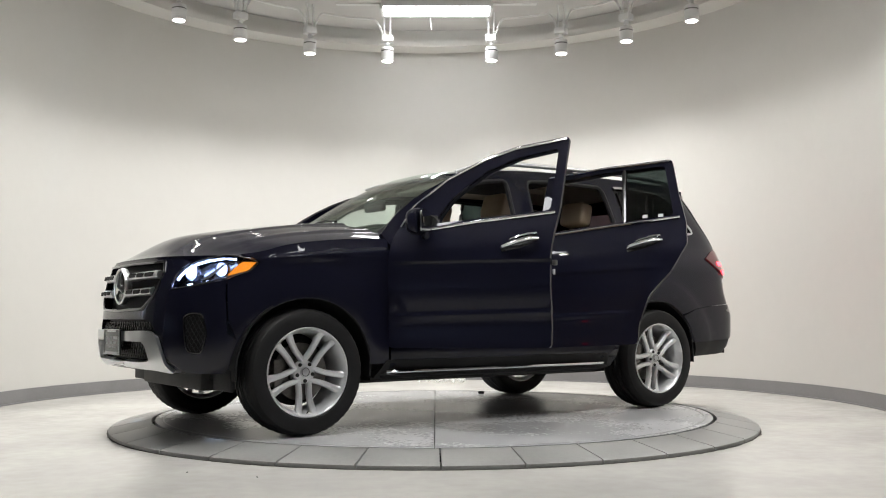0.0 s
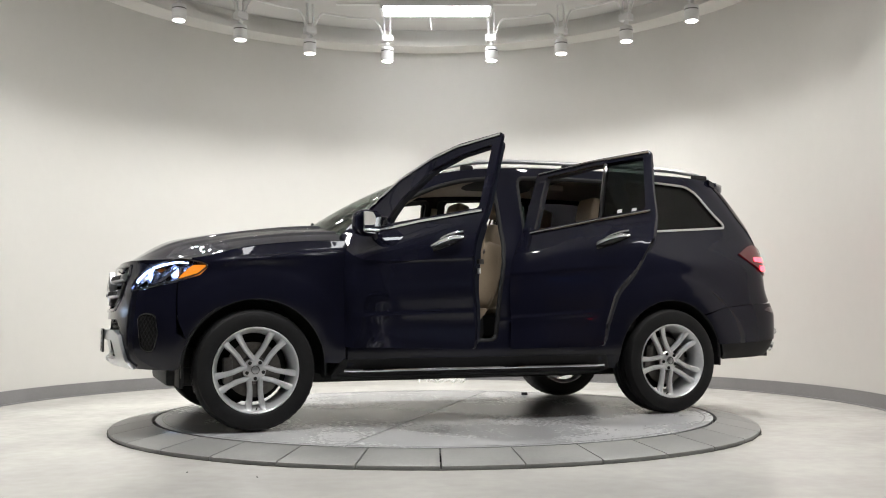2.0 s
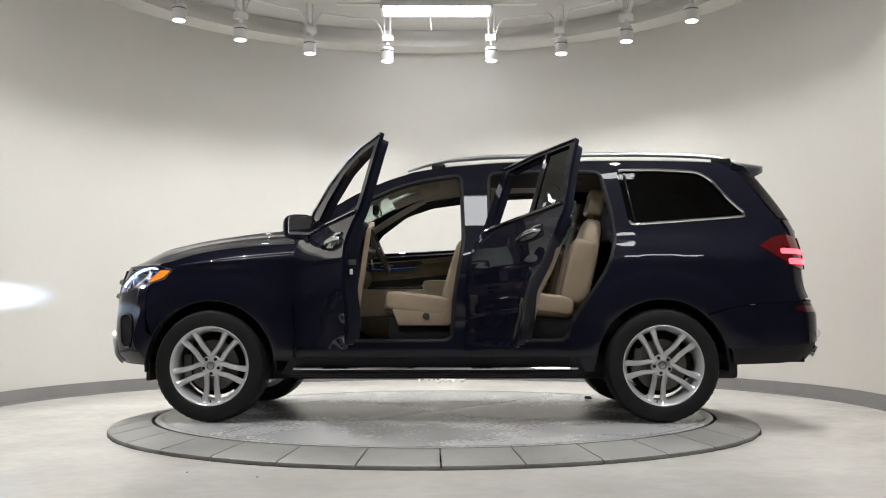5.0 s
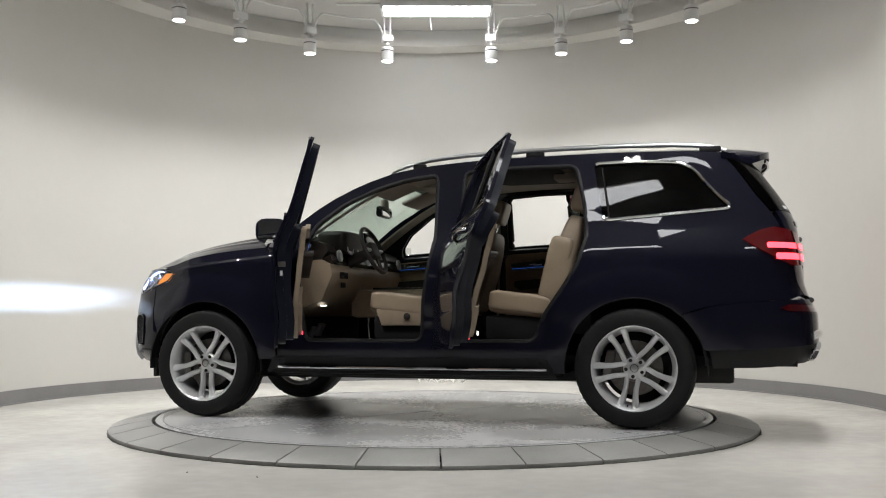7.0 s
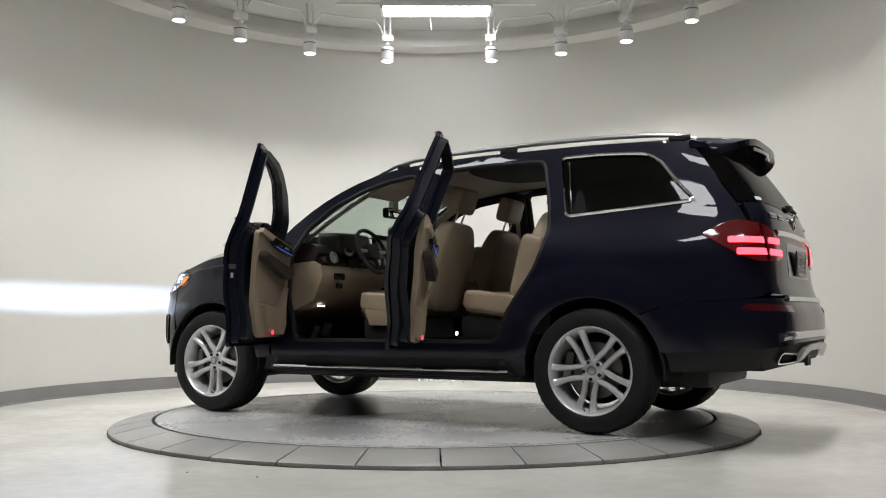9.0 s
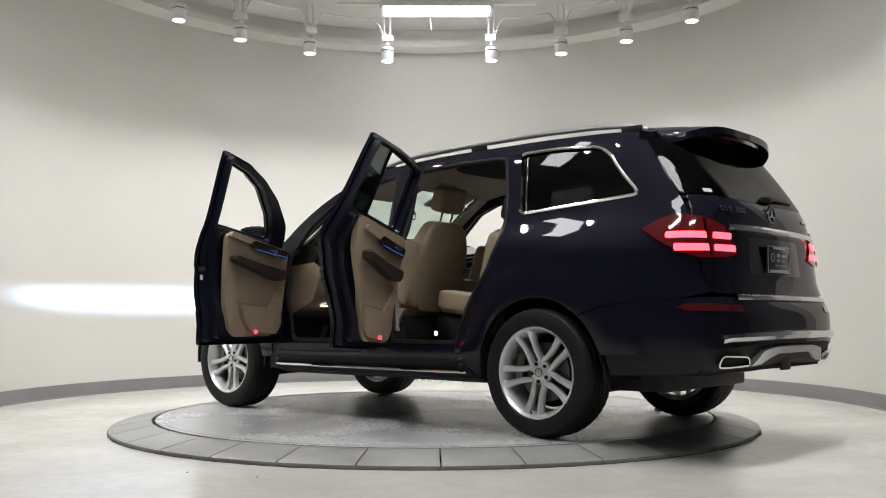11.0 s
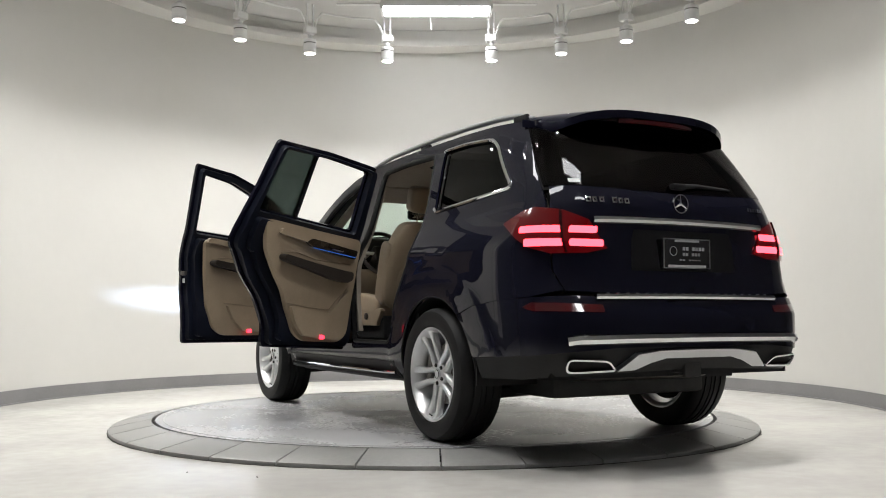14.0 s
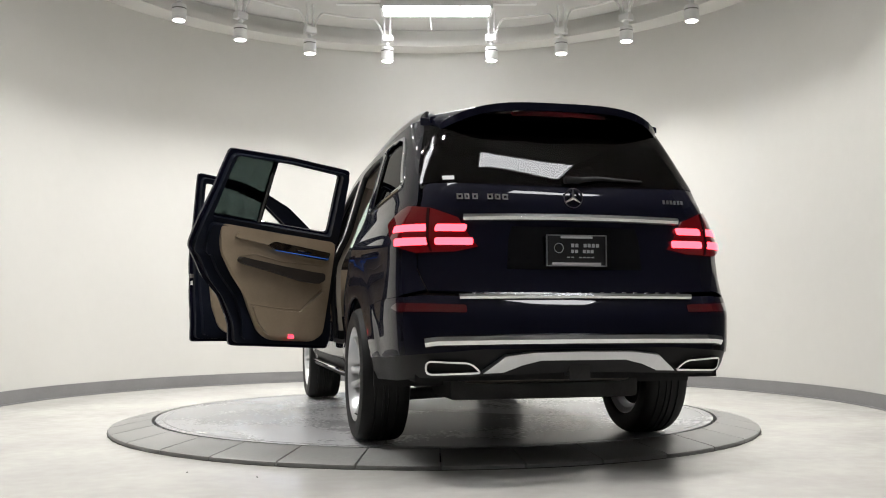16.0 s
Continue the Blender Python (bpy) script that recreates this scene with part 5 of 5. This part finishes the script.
# ---------------------------------------------------------------- wheels
def build_wheels(car):
    R = 0.385
    prof = [(0.268, 0.118), (0.280, 0.132), (0.30, 0.1385), (0.335, 0.140), (0.362, 0.131), (0.377, 0.112), (0.3835, 0.085)]
    groove = [(0.385, 0.068), (0.3775, 0.066), (0.3775, 0.056), (0.385, 0.054), (0.385, 0.022), (0.3775, 0.020), (0.3775, 0.010), (0.385, 0.008)]
    half = prof + groove
    full = half + [(r, -h) for r, h in reversed(half)]
    tyre = lathe(bmesh.new(), full, 96, pose(0, 0, 0, -90, 0, 0), close=True)
    for v in tyre.verts:
        r = math.hypot(v.co.x, v.co.z)
        k = int(round(math.degrees(math.atan2(v.co.z, v.co.x)) / 3.75))
        if r > 0.3765 and abs(v.co.y) > 0.05 and k % 2 == 0:
            v.co.x *= 1 - 0.004 / r
            v.co.z *= 1 - 0.004 / r
    rim = bmesh.new()
    mw = pose(0, 0, 0, -90, 0, 0)
    lathe(rim, [(0.272, 0.128), (0.266, 0.130), (0.258, 0.122), (0.250, 0.100), (0.238, 0.075), (0.232, 0.03), (0.235, -0.10), (0.262, -0.12), (0.268, -0.12), (0.268, 0.118)], 72, mw, close=True)
    lathe(rim, [(0.074, 0.040), (0.072, 0.070), (0.064, 0.078), (0.040, 0.081), (0.034, 0.084), (0.001, 0.084)], 40, mw)
    # a twin spoke, built once for each hand
    def spoke(sg):
        bm = bmesh.new()
        a = radians(90)
        er, et = Vector((math.cos(a), math.sin(a), 0)), Vector((-math.sin(a), math.cos(a), 0))
        prev = None
        for r, lat, wd, top, dep in ((0.040, 0.032, 0.030, 0.079, 0.03), (0.065, 0.0355, 0.031, 0.083, 0.036), (0.09, 0.0345, 0.032, 0.086, 0.036), (0.13, 0.0325, 0.033, 0.088, 0.036), (0.18, 0.037, 0.035, 0.092, 0.036), (0.225, 0.045, 0.041, 0.101, 0.036), (0.242, 0.048, 0.046, 0.108, 0.042), (0.257, 0.050, 0.056, 0.118, 0.05)):
            c = er * r + et * (sg * lat)
            row = []
            for dw, h in ((-0.5, top - dep), (-0.5, top - 0.012), (-0.30, top - 0.002), (0.0, top + 0.001), (0.30, top - 0.002), (0.5, top - 0.012), (0.5, top - dep)):
                q = c + et * (dw * wd)
                row.append(bm.verts.new(mw @ Vector((q.x, q.y, h))))
            if prev:
                for i in range(7):
                    bm.faces.new((prev[i], prev[(i + 1) % 7], row[(i + 1) % 7], row[i]))
            else:
                bm.faces.new(row)
            prev = row
        bm.faces.new(prev)
        return bm
    first = None
    for sx_, sy in ((1, 1), (-1, 1), (1, -1), (-1, -1)):
        m = pose(sx_ * WHEEL_X, sy * (0.825 if sx_ > 0 else 0.838), R, 0, 0, 0 if sy > 0 else 180) @ pose(0, 0, 0, 0, (1.5 if sx_ > 0 else -10.5) * sy, 0)
        if first is None:
            wheel = part("wheel", rim, M["alloy"], car, "silver five twin-spoke alloy wheel", 30)
            part("tyre", tyre, M["rubber"], wheel, "black road tyre", 30)
            for sg in (-1, 1):
                one = part("spoke", spoke(sg), M["alloy"], wheel, "", 30)
                for k in range(1, 5):
                    shared("spoke", one.data, wheel, pose(0, 0, 0, 0, 72 * k, 0))
            part("centre_cap", lathe(bmesh.new(), [(0.033, 0.085), (0.032, 0.090), (0.02, 0.093)], 28, mw), M["satin"], wheel)
            part("cap_emblem", lathe(bmesh.new(), [(0.023, 0.0925), (0.026, 0.0925), (0.026, 0.0945), (0.023, 0.0945)], 24, mw, close=True), M["dark_metal"], wheel)
            bolt = None
            for k in range(5):
                a = radians(90 + 72 * k)
                mm = Matrix.Translation(mw @ Vector((0.054 * math.cos(a), 0.054 * math.sin(a), 0)))
                if bolt is None:
                    bm = lathe(bmesh.new(), [(0.0115, 0.082), (0.0115, 0.0875), (0.0085, 0.0875), (0.008, 0.091), (0.004, 0.092)], 12, mw)
                    bolt = part("wheel_bolt", bm, M["dark_metal"], wheel)
                    bolt.matrix_basis = mm
                else:
                    shared("wheel_bolt", bolt.data, wheel, mm)
            part("brake_disc", lathe(bmesh.new(), [(0.175, 0.0), (0.175, 0.025), (0.09, 0.025), (0.085, 0.05), (0.04, 0.05)], 48, mw), M["brake"], wheel)
            bm = box(bmesh.new(), mw @ Vector((0.165, 0, 0.025)), (0.06, 0.075, 0.17), None, 0.02)
            part("brake_caliper", bm, M["brake"], wheel)
            part("valve", tube(bmesh.new(), [mw @ Vector((0, 0.247, 0.10)), mw @ Vector((0, 0.235, 0.118))], 0.004, 6), M["soot"], wheel)
            part("back_plate", lathe(bmesh.new(), [(0.21, -0.06), (0.21, -0.05), (0.03, -0.05)], 40, mw), M["soot"], wheel)
            wheel.matrix_basis = m
            first = wheel
        else:
            c = copy_thing(first, m)


# ---------------------------------------------------------------- inside and underneath
def cushion(bm, c, size, rot=None, puff=0.5):
    """A padded block: a rounded box, slightly crowned."""
    g = bmesh.ops.create_uvsphere(bm, u_segments=28, v_segments=16, radius=1.0)
    for v in g["verts"]:
        q = Vector([math.copysign(abs(a) ** puff, a) for a in v.co])
        q = q / (abs(q.x) ** 6 + abs(q.y) ** 6 + abs(q.z) ** 6) ** (1 / 6)
        w = Vector((q.x * size[0] / 2, q.y * size[1] / 2, q.z * size[2] / 2))
        v.co = Vector(c) + (rot @ w if rot is not None else w)
    return bm


def build_seat(car, x, y, wide, rear=False, high=0.0):
    """A seat with cushion, bolsters, backrest and head restraint; x is the hinge of the backrest."""
    tilt = Euler((0, radians(-17 if not rear else -14), 0)).to_matrix()
    z = 0.66 + high
    b = bmesh.new()
    cushion(b, (x + (0.22 if rear else 0.25), y, z + 0.13), (0.47 if rear else 0.52, wide, 0.15), Euler((0, radians(-7), 0)).to_matrix())
    seat = part("seat_cushion", b, M["leather"], car, "beige leather seat cushion")
    for sg in (-1, 1):
        b = bmesh.new()
        cushion(b, (x + (0.22 if rear else 0.25), y + sg * (wide / 2 - 0.055), z + 0.15), (0.44 if rear else 0.48, 0.12, 0.14), Euler((0, radians(-7), 0)).to_matrix())
        part("seat_bolster", b, M["leather"], seat)
    b = bmesh.new()
    back_h = 0.66 if rear else 0.64
    cushion(b, Vector((x - 0.02, y, z + 0.16)) + tilt @ Vector((0, 0, 0.28)), (0.17, wide, back_h), tilt)
    inv_tilt = tilt.inverted()
    for v in b.verts:
        q = inv_tilt @ (v.co - Vector((x - 0.02, y, z + 0.16)))
        k = sstep(0.30, 0.62, q.z)
        v.co = Vector((x - 0.02, y, z + 0.16)) + tilt @ Vector((q.x * (1 - 0.25 * k), (v.co.y - y) * (1 - 0.26 * k), q.z))
    part("backrest", b, M["leather"], seat, "beige leather backrest")
    for sg in (-1, 1):
        b = bmesh.new()
        cushion(b, Vector((x + 0.02, y + sg * (wide / 2 - 0.06), z + 0.16)) + tilt @ Vector((0, 0, 0.22)), (0.17, 0.12, 0.46), tilt)
        part("side_bolster", b, M["leather"], seat)
    if not rear:
        b = bmesh.new()
        cushion(b, Vector((x - 0.095, y, z + 0.16)) + tilt @ Vector((0, 0, 0.10)), (0.035, wide * 0.72, 0.34), tilt)
        part("back_pocket", b, M["leather"], seat)
    hc = Vector((x - 0.02, y, z + 0.16)) + tilt @ Vector((0.01, 0, 0.735 if rear else 0.765))
    b = bmesh.new()
    cushion(b, hc, (0.12, 0.27, 0.19), tilt)
    hr = part("head_restraint", b, M["leather"], seat)
    for sg in (-1, 1):
        part("restraint_post", tube(bmesh.new(), [hc + Vector((0, sg * 0.055, -0.06)), hc + tilt @ Vector((0, sg * 0.055, -0.24))], 0.008, 8), M["chrome"], hr)
    b = bmesh.new()
    box(b, (x + 0.22, y, z - 0.02), (0.50, wide - 0.06, 0.17), None, 0.03)
    part("seat_base", b, M["carpet"], seat, "dark seat base")
    if not rear:
        sd = 1 if y > 0 else -1
        m = pose(x + 0.20, y + sd * (wide / 2 - 0.002), z + 0.06, 90 * -sd, 0, 0)
        b = box(bmesh.new(), (x + 0.2, y + sd * (wide / 2 - 0.02), z + 0.055), (0.48, 0.045, 0.125), None, 0.018)
        for v in b.verts:
            if v.co.z < z + 0.05:
                v.co.x += 0.07 if v.co.x < x + 0.2 else -0.035
        part("side_cover", b, M["leather"], seat)
        part("lumbar_knob", lathe(bmesh.new(), [(0.024, 0), (0.024, 0.018), (0.012, 0.022)], 20, m), M["dark_leather"], seat)
    else:
        b = bmesh.new()
        cushion(b, (x + 0.12, y, z - 0.02), (0.44, wide * 0.7, 0.16), Euler((0, radians(24), 0)).to_matrix())
        part("seat_frame", b, M["leather"], seat)
    for x2 in (x + 0.05, x + 0.40):
        part("seat_rail", box(bmesh.new(), (x2, y, 0.50), (0.06, wide - 0.12, max(0.12, z - 0.58)), None, 0.005), M["carpet"], seat)


def build_cabin(car):
    b = bmesh.new()
    box(b, (-0.75, 0, 0.43), (3.55, 1.62, 0.06))
    box(b, (1.02, 0, 0.80), (0.05, 1.5, 0.74))
    part("cabin_floor", b, M["carpet"], car, "black carpeted cabin floor")
    for sd in (1, -1):
        part("sill_plate", box(bmesh.new(), (0.28, sd * 0.865, 0.535), (0.62, 0.07, 0.012), None, 0.003), M["chrome"], car, "bright door sill plate")
        b = bmesh.new()
        for n in range(9):
            box(b, (0.46 - n * 0.03, sd * 0.865, 0.5425), (0.02, 0.022, 0.003))
        part("sill_lettering", b, M["blue_glow"], car)
        part("sill_inner", box(bmesh.new(), (-0.05, sd * 0.85, 0.47), (1.85, 0.13, 0.13), None, 0.02), M["gloss_black"], car)
        part("rear_side_lining", sheet(flank([(-1.26, 0.60), (-1.28, 1.33), (-2.2, 1.36), (-2.3, 0.85), (-2.0, 0.86), (-1.1, 0.86), (-1.0, 0.60)]), [], -0.06, 0.03, 0.12, side=sd), M["carpet"], car)
        part("pillar_trim", sheet(flank([(-0.215, 0.62), (-0.225, 1.0), (-0.26, 1.66), (-0.33, 1.66), (-0.335, 1.0), (-0.33, 0.62)]), [], -0.036, 0.03, 0.08, side=sd), M["liner"], car, "beige centre pillar lining")
    def lining(u, v):
        x = 0.17 - 2.25 * v
        t = 2 * u - 1
        e = S(sx(x, ROOFLINE(x)), ROOFLINE(x)).y - 0.05
        return (x, t * e, ROOFLINE(x) - 0.03 + 0.03 * (1 - abs(t) ** 3))
    part("headliner", skin(lining, 16, 16, 0.02), M["liner"], car, "pale cloth headliner")
    part("sunroof_blind", box(bmesh.new(), (-0.55, 0, 1.782), (0.85, 0.85, 0.012), None, 0.004), M["carpet"], car, "dark glass sunroof seen from inside")
    for x in (-0.02, -1.12):
        part("roof_console", box(bmesh.new(), (x + 0.12, 0, 1.735 if x > -0.5 else 1.76), (0.22, 0.2, 0.05), None, 0.02), M["liner"], car)
    for sd in (1, -1):
        part("sun_visor", box(bmesh.new(), (0.27, sd * 0.33, 1.668), (0.24, 0.42, 0.022), Euler((0, radians(22), 0)).to_matrix(), 0.009), M["liner"], car, "folded fabric sun visor")
    b = bmesh.new()
    cushion(b, (0.49, 0.0, 1.545), (0.05, 0.26, 0.085))
    part("inside_mirror", b, M["gloss_black"], car, "black inside mirror")
    part("inside_mirror_glass", box(bmesh.new(), (0.463, 0, 1.545), (0.004, 0.22, 0.06), None, 0.001), M["mirror"], car)
    part("mirror_stalk", box(bmesh.new(), (0.485, 0, 1.60), (0.05, 0.09, 0.09), None, 0.02), M["liner"], car)
    # dashboard: padded top, pale lower half
    def extrude(prof, y0, y1, n=16, bow=0.06):
        b = bmesh.new()
        rows = []
        for i in range(n + 1):
            y = y0 + (y1 - y0) * i / n
            k = bow * (1 - (y / 0.78) ** 2)
            rows.append([b.verts.new((x + k * 0.3, y, z)) for x, z in prof])
        for p, q in zip(rows, rows[1:]):
            for i in range(len(prof)):
                j = (i + 1) % len(prof)
                b.faces.new((p[i], p[j], q[j], q[i]))
        b.faces.new(rows[0])
        b.faces.new(rows[-1])
        return b
    dash = part("dashboard", extrude([(1.02, 1.24), (0.85, 1.275), (0.72, 1.265), (0.655, 1.235), (0.64, 1.19), (0.70, 1.12), (0.98, 1.1)], -0.78, 0.78), M["dark_leather"], car, "dark padded dashboard top", 50)
    part("lower_dash", extrude([(0.98, 1.11), (0.68, 1.13), (0.62, 1.10), (0.60, 1.02), (0.68, 0.84), (0.98, 0.72)], -0.79, 0.79), M["leather"], dash, "beige lower dashboard", 50)
    part("dash_band", extrude([(0.70, 1.125), (0.62, 1.165), (0.605, 1.125), (0.62, 1.098)], -0.78, 0.78), M["dark_trim"], dash)
    b = bmesh.new()
    cushion(b, (0.70, 0.38, 1.275), (0.24, 0.44, 0.17))
    part("instrument_hood", b, M["dark_leather"], dash)
    for y in (0.28, 0.48):
        m = pose(0.595, y, 1.235, 0, -90 + 12, 0)
        part("dial", lathe(bmesh.new(), [(0.058, 0), (0.058, 0.012), (0.05, 0.012), (0.05, 0.004), (0.004, 0.003)], 28, m), M["satin"], dash)
    for y in (0.66, 0.08, -0.08, -0.66):
        m = pose(0.60, y, 1.16, 0, -80, 0)
        part("air_vent", lathe(bmesh.new(), [(0.045, 0), (0.045, 0.012), (0.036, 0.012), (0.036, 0.0), (0.004, -0.001)], 24, m), M["satin"], dash)
    part("display", box(bmesh.new(), (0.60, 0.0, 1.31), (0.02, 0.25, 0.13), Euler((0, radians(10), 0)).to_matrix(), 0.006), M["gloss_black"], dash)
    b = bmesh.new()
    box(b, (0.585, 0.60, 1.02), (0.02, 0.12, 0.05), None, 0.006)
    box(b, (0.60, 0.58, 0.95), (0.02, 0.06, 0.04), None, 0.006)
    part("switch_panel", b, M["gloss_black"], dash)
    b = bmesh.new()
    box(b, (0.30, 0, 0.82), (0.85, 0.25, 0.22), None, 0.04)
    box(b, (-0.05, 0, 0.90), (0.36, 0.24, 0.20), None, 0.05)
    cons = part("centre_console", b, M["leather"], car, "beige centre console")
    part("console_lid", box(bmesh.new(), (0.30, 0, 0.935), (0.50, 0.19, 0.02), None, 0.008), M["dark_trim"], cons)
    # steering wheel
    m = Matrix.Translation((0.435, 0.38, 1.215)) @ pose(0, 0, 0, 0, -66, 0)
    b = bmesh.new()
    n, k = 40, 10
    rows = [[b.verts.new(m @ Vector(((0.182 + 0.016 * math.cos(2 * math.pi * j / k)) * math.cos(2 * math.pi * i / n), (0.182 + 0.016 * math.cos(2 * math.pi * j / k)) * math.sin(2 * math.pi * i / n), 0.016 * math.sin(2 * math.pi * j / k)))) for j in range(k)] for i in range(n)]
    for i in range(n):
        for j in range(k):
            b.faces.new((rows[i][j], rows[(i + 1) % n][j], rows[(i + 1) % n][(j + 1) % k], rows[i][(j + 1) % k]))
    wheel = part("steering_wheel", b, M["dark_leather"], car, "dark leather steering wheel")
    b = bmesh.new()
    cushion(b, m @ Vector((0, 0, -0.01)), (0.06, 0.16, 0.13), m.to_3x3() @ pose(0, 0, 0, 0, 90, 0).to_3x3())
    part("steering_hub", b, M["dark_leather"], wheel)
    for a in (0, 180, 270, 90):
        d = Vector((math.cos(radians(a)), math.sin(radians(a)), 0))
        if a != 0:
            part("steering_spoke", tube(bmesh.new(), [m @ (d * 0.05), m @ (d * 0.18)], 0.014, 8), M["satin"] if a != 180 else M["dark_leather"], wheel)
    part("steering_column", tube(bmesh.new(), [m @ Vector((0, 0, -0.02)), m @ Vector((0, 0, -0.22))], 0.045, 12), M["dark_leather"], wheel)
    for y, w, z in ((0.50, 0.05, 0.60), (0.36, 0.09, 0.62)):
        part("pedal", box(bmesh.new(), (0.88, y, z), (0.03, w, 0.10), Euler((0, radians(-25), 0)).to_matrix(), 0.006), M["satin"], car)
    part("footwell_lamp", box(bmesh.new(), (0.74, 0.62, 0.80), (0.035, 0.05, 0.008), None, 0.002), M["foot_glow"], car, "small lit footwell lamp")
    part("entry_lamp", lathe(bmesh.new(), [(0.016, 0), (0.014, 0.006), (0.004, 0.008)], 16, pose(-0.43, 0.62, 0.60, 0, -90, 0)), M["foot_glow"], car, "small lit entry lamp")
    for y in (0.40, -0.40):
        build_seat(car, -0.13, y, 0.54)
    for y in (0.44, -0.44):
        build_seat(car, -0.97, y, 0.56, True, 0.0)
    for y in (0.0,):
        b = bmesh.new()
        cushion(b, (-1.02, 0, 0.90), (0.16, 0.28, 0.4), Euler((0, radians(-14), 0)).to_matrix())
        part("middle_backrest", b, M["leather"], car)


def build_underbody(car):
    b = bmesh.new()
    box(b, (-0.05, 0, 0.345), (4.2, 1.08, 0.15), None, 0.03)
    box(b, (0.0, 0, 0.358), (2.05, 1.64, 0.115), None, 0.02)
    box(b, (-2.25, 0, 0.50), (0.5, 1.5, 0.16), None, 0.04)
    box(b, (2.05, 0, 0.46), (0.35, 1.35, 0.14), None, 0.04)
    part("floor_pan", b, M["dark_metal"], car, "dark underbody")
    for sx_ in (1, -1):
        b = bmesh.new()
        tube(b, [(sx_ * WHEEL_X, -0.72, 0.37), (sx_ * WHEEL_X, 0.72, 0.37)], 0.045, 12)
        tube(b, [(sx_ * WHEEL_X - 0.1, -0.68, 0.27), (sx_ * WHEEL_X - 0.25, -0.3, 0.30), (sx_ * WHEEL_X - 0.25, 0.3, 0.30), (sx_ * WHEEL_X - 0.1, 0.68, 0.27)], 0.035, 10)
        part("axle", b, M["dark_metal"], car)
    b = bmesh.new()
    cushion(b, (-2.18, 0.05, 0.435), (0.36, 0.98, 0.14))
    part("silencer", b, M["muffler"], car, "dull steel silencer box")
    part("exhaust_pipe", tube(bmesh.new(), [(-2.0, 0.3, 0.36), (-1.6, 0.35, 0.34), (-1.1, 0.25, 0.30), (0.6, 0.2, 0.29)], 0.035, 10), M["dark_metal"], car)
    for sd in (1, -1):
        part("tyre_deflector", box(bmesh.new(), (1.985, sd * 0.74, 0.345), (0.03, 0.26, 0.13), None, 0.008), M["plastic"], car)


CAR = new("suv")
tagged(CAR, "dark blue seven-seat luxury SUV with two open doors and beige leather", "car")
build_shell(CAR)
build_tail(CAR)
build_nose(CAR)
OPEN_FRONT, OPEN_REAR = 64.2, 64.2
build_door(CAR, True, 1, OPEN_FRONT)
build_door(CAR, False, 1, OPEN_REAR)
build_door(CAR, True, -1, 0)
build_door(CAR, False, -1, 0)
build_wheels(CAR)
build_cabin(CAR)
build_underbody(CAR)


# ---------------------------------------------------------------- small things
def build_small():
    rnd = random.Random(4)
    bm = bmesh.new()
    for k in range(9):
        pts = []
        x, y = -0.15 + 0.05 * k + rnd.uniform(-0.03, 0.03), 4.2 + rnd.uniform(-0.15, 0.2)
        a = rnd.uniform(0, 6.28)
        for i in range(16):
            a += rnd.uniform(-0.7, 0.9)
            x = min(0.36, max(-0.2, x + 0.035 * math.cos(a)))
            y = min(4.55, max(3.95, y + 0.05 * math.sin(a)))
            pts.append((x, y, FLOOR_Z + 0.006 + abs(math.sin(i * 0.9 + k)) * 0.05))
        tube(bm, pts, 0.0055, 6)
    tagged(part("cable_pile", bm, M["white_metal"]), "tangle of loose white cables on the floor by the wall", "cable")
    bm = bmesh.new()
    for k in range(14):
        x, y = rnd.uniform(-3.2, 3.2), rnd.uniform(-4.3, -2.0)
        if math.hypot(x, y) < 2.5:
            continue
        w = rnd.uniform(0.005, 0.011)
        box(bm, (x, y, FLOOR_Z + 0.002), (w, w * rnd.uniform(0.4, 0.8), 0.004), Euler((0, 0, rnd.uniform(0, 3))).to_matrix())
    tagged(part("grit", bm, M["dark_metal"]), "scattered dark grit on the concrete floor", "grit", kind="stuff")
    bm = bmesh.new()
    box(bm, (0, 0, 0.012), (0.055, 0.022, 0.024), None, 0.005)
    box(bm, (0.012, 0.02, 0.006), (0.02, 0.04, 0.012), None, 0.003)
    return tagged(part("bolt", bm, M["dark_metal"]), "small dark metal bolt lying on the turntable", "bolt")


BOLT = build_small()


# ---------------------------------------------------------------- what moves
TURN = [(0.0, -34.93), (0.5, -31.42), (1.0, -27.91), (1.5, -24.33), (2.0, -20.69), (2.5, -16.9), (3.0, -13.06), (3.5, -9.18), (4.0, -5.35), (6.5, 13.42), (7.0, 16.83), (7.5, 20.21), (8.0, 23.57),
        (8.5, 26.91), (9.0, 30.12), (11.5, 45.58), (12.0, 48.68), (12.5, 51.94), (13.0, 55.37), (13.5, 58.91), (14.0, 62.5), (14.5, 66.11), (15.0, 69.82), (15.5, 73.41), (16.0, 77.15)]


def motions():
    walk(CAR, [(t, pose(0, 0, 0, 0, 0, 180 - a) @ pose(-0.032, -0.126, 0)) for t, a in TURN])
    walk(TABLE, [(t, pose(0, 0, 0, 0, 0, -35 - a)) for t, a in TURN])
    walk(BOLT, [(t, pose(0, 0, 0, 0, 0, -35 - a) @ pose(0.43, 1.63, 0)) for t, a in TURN])


motions()
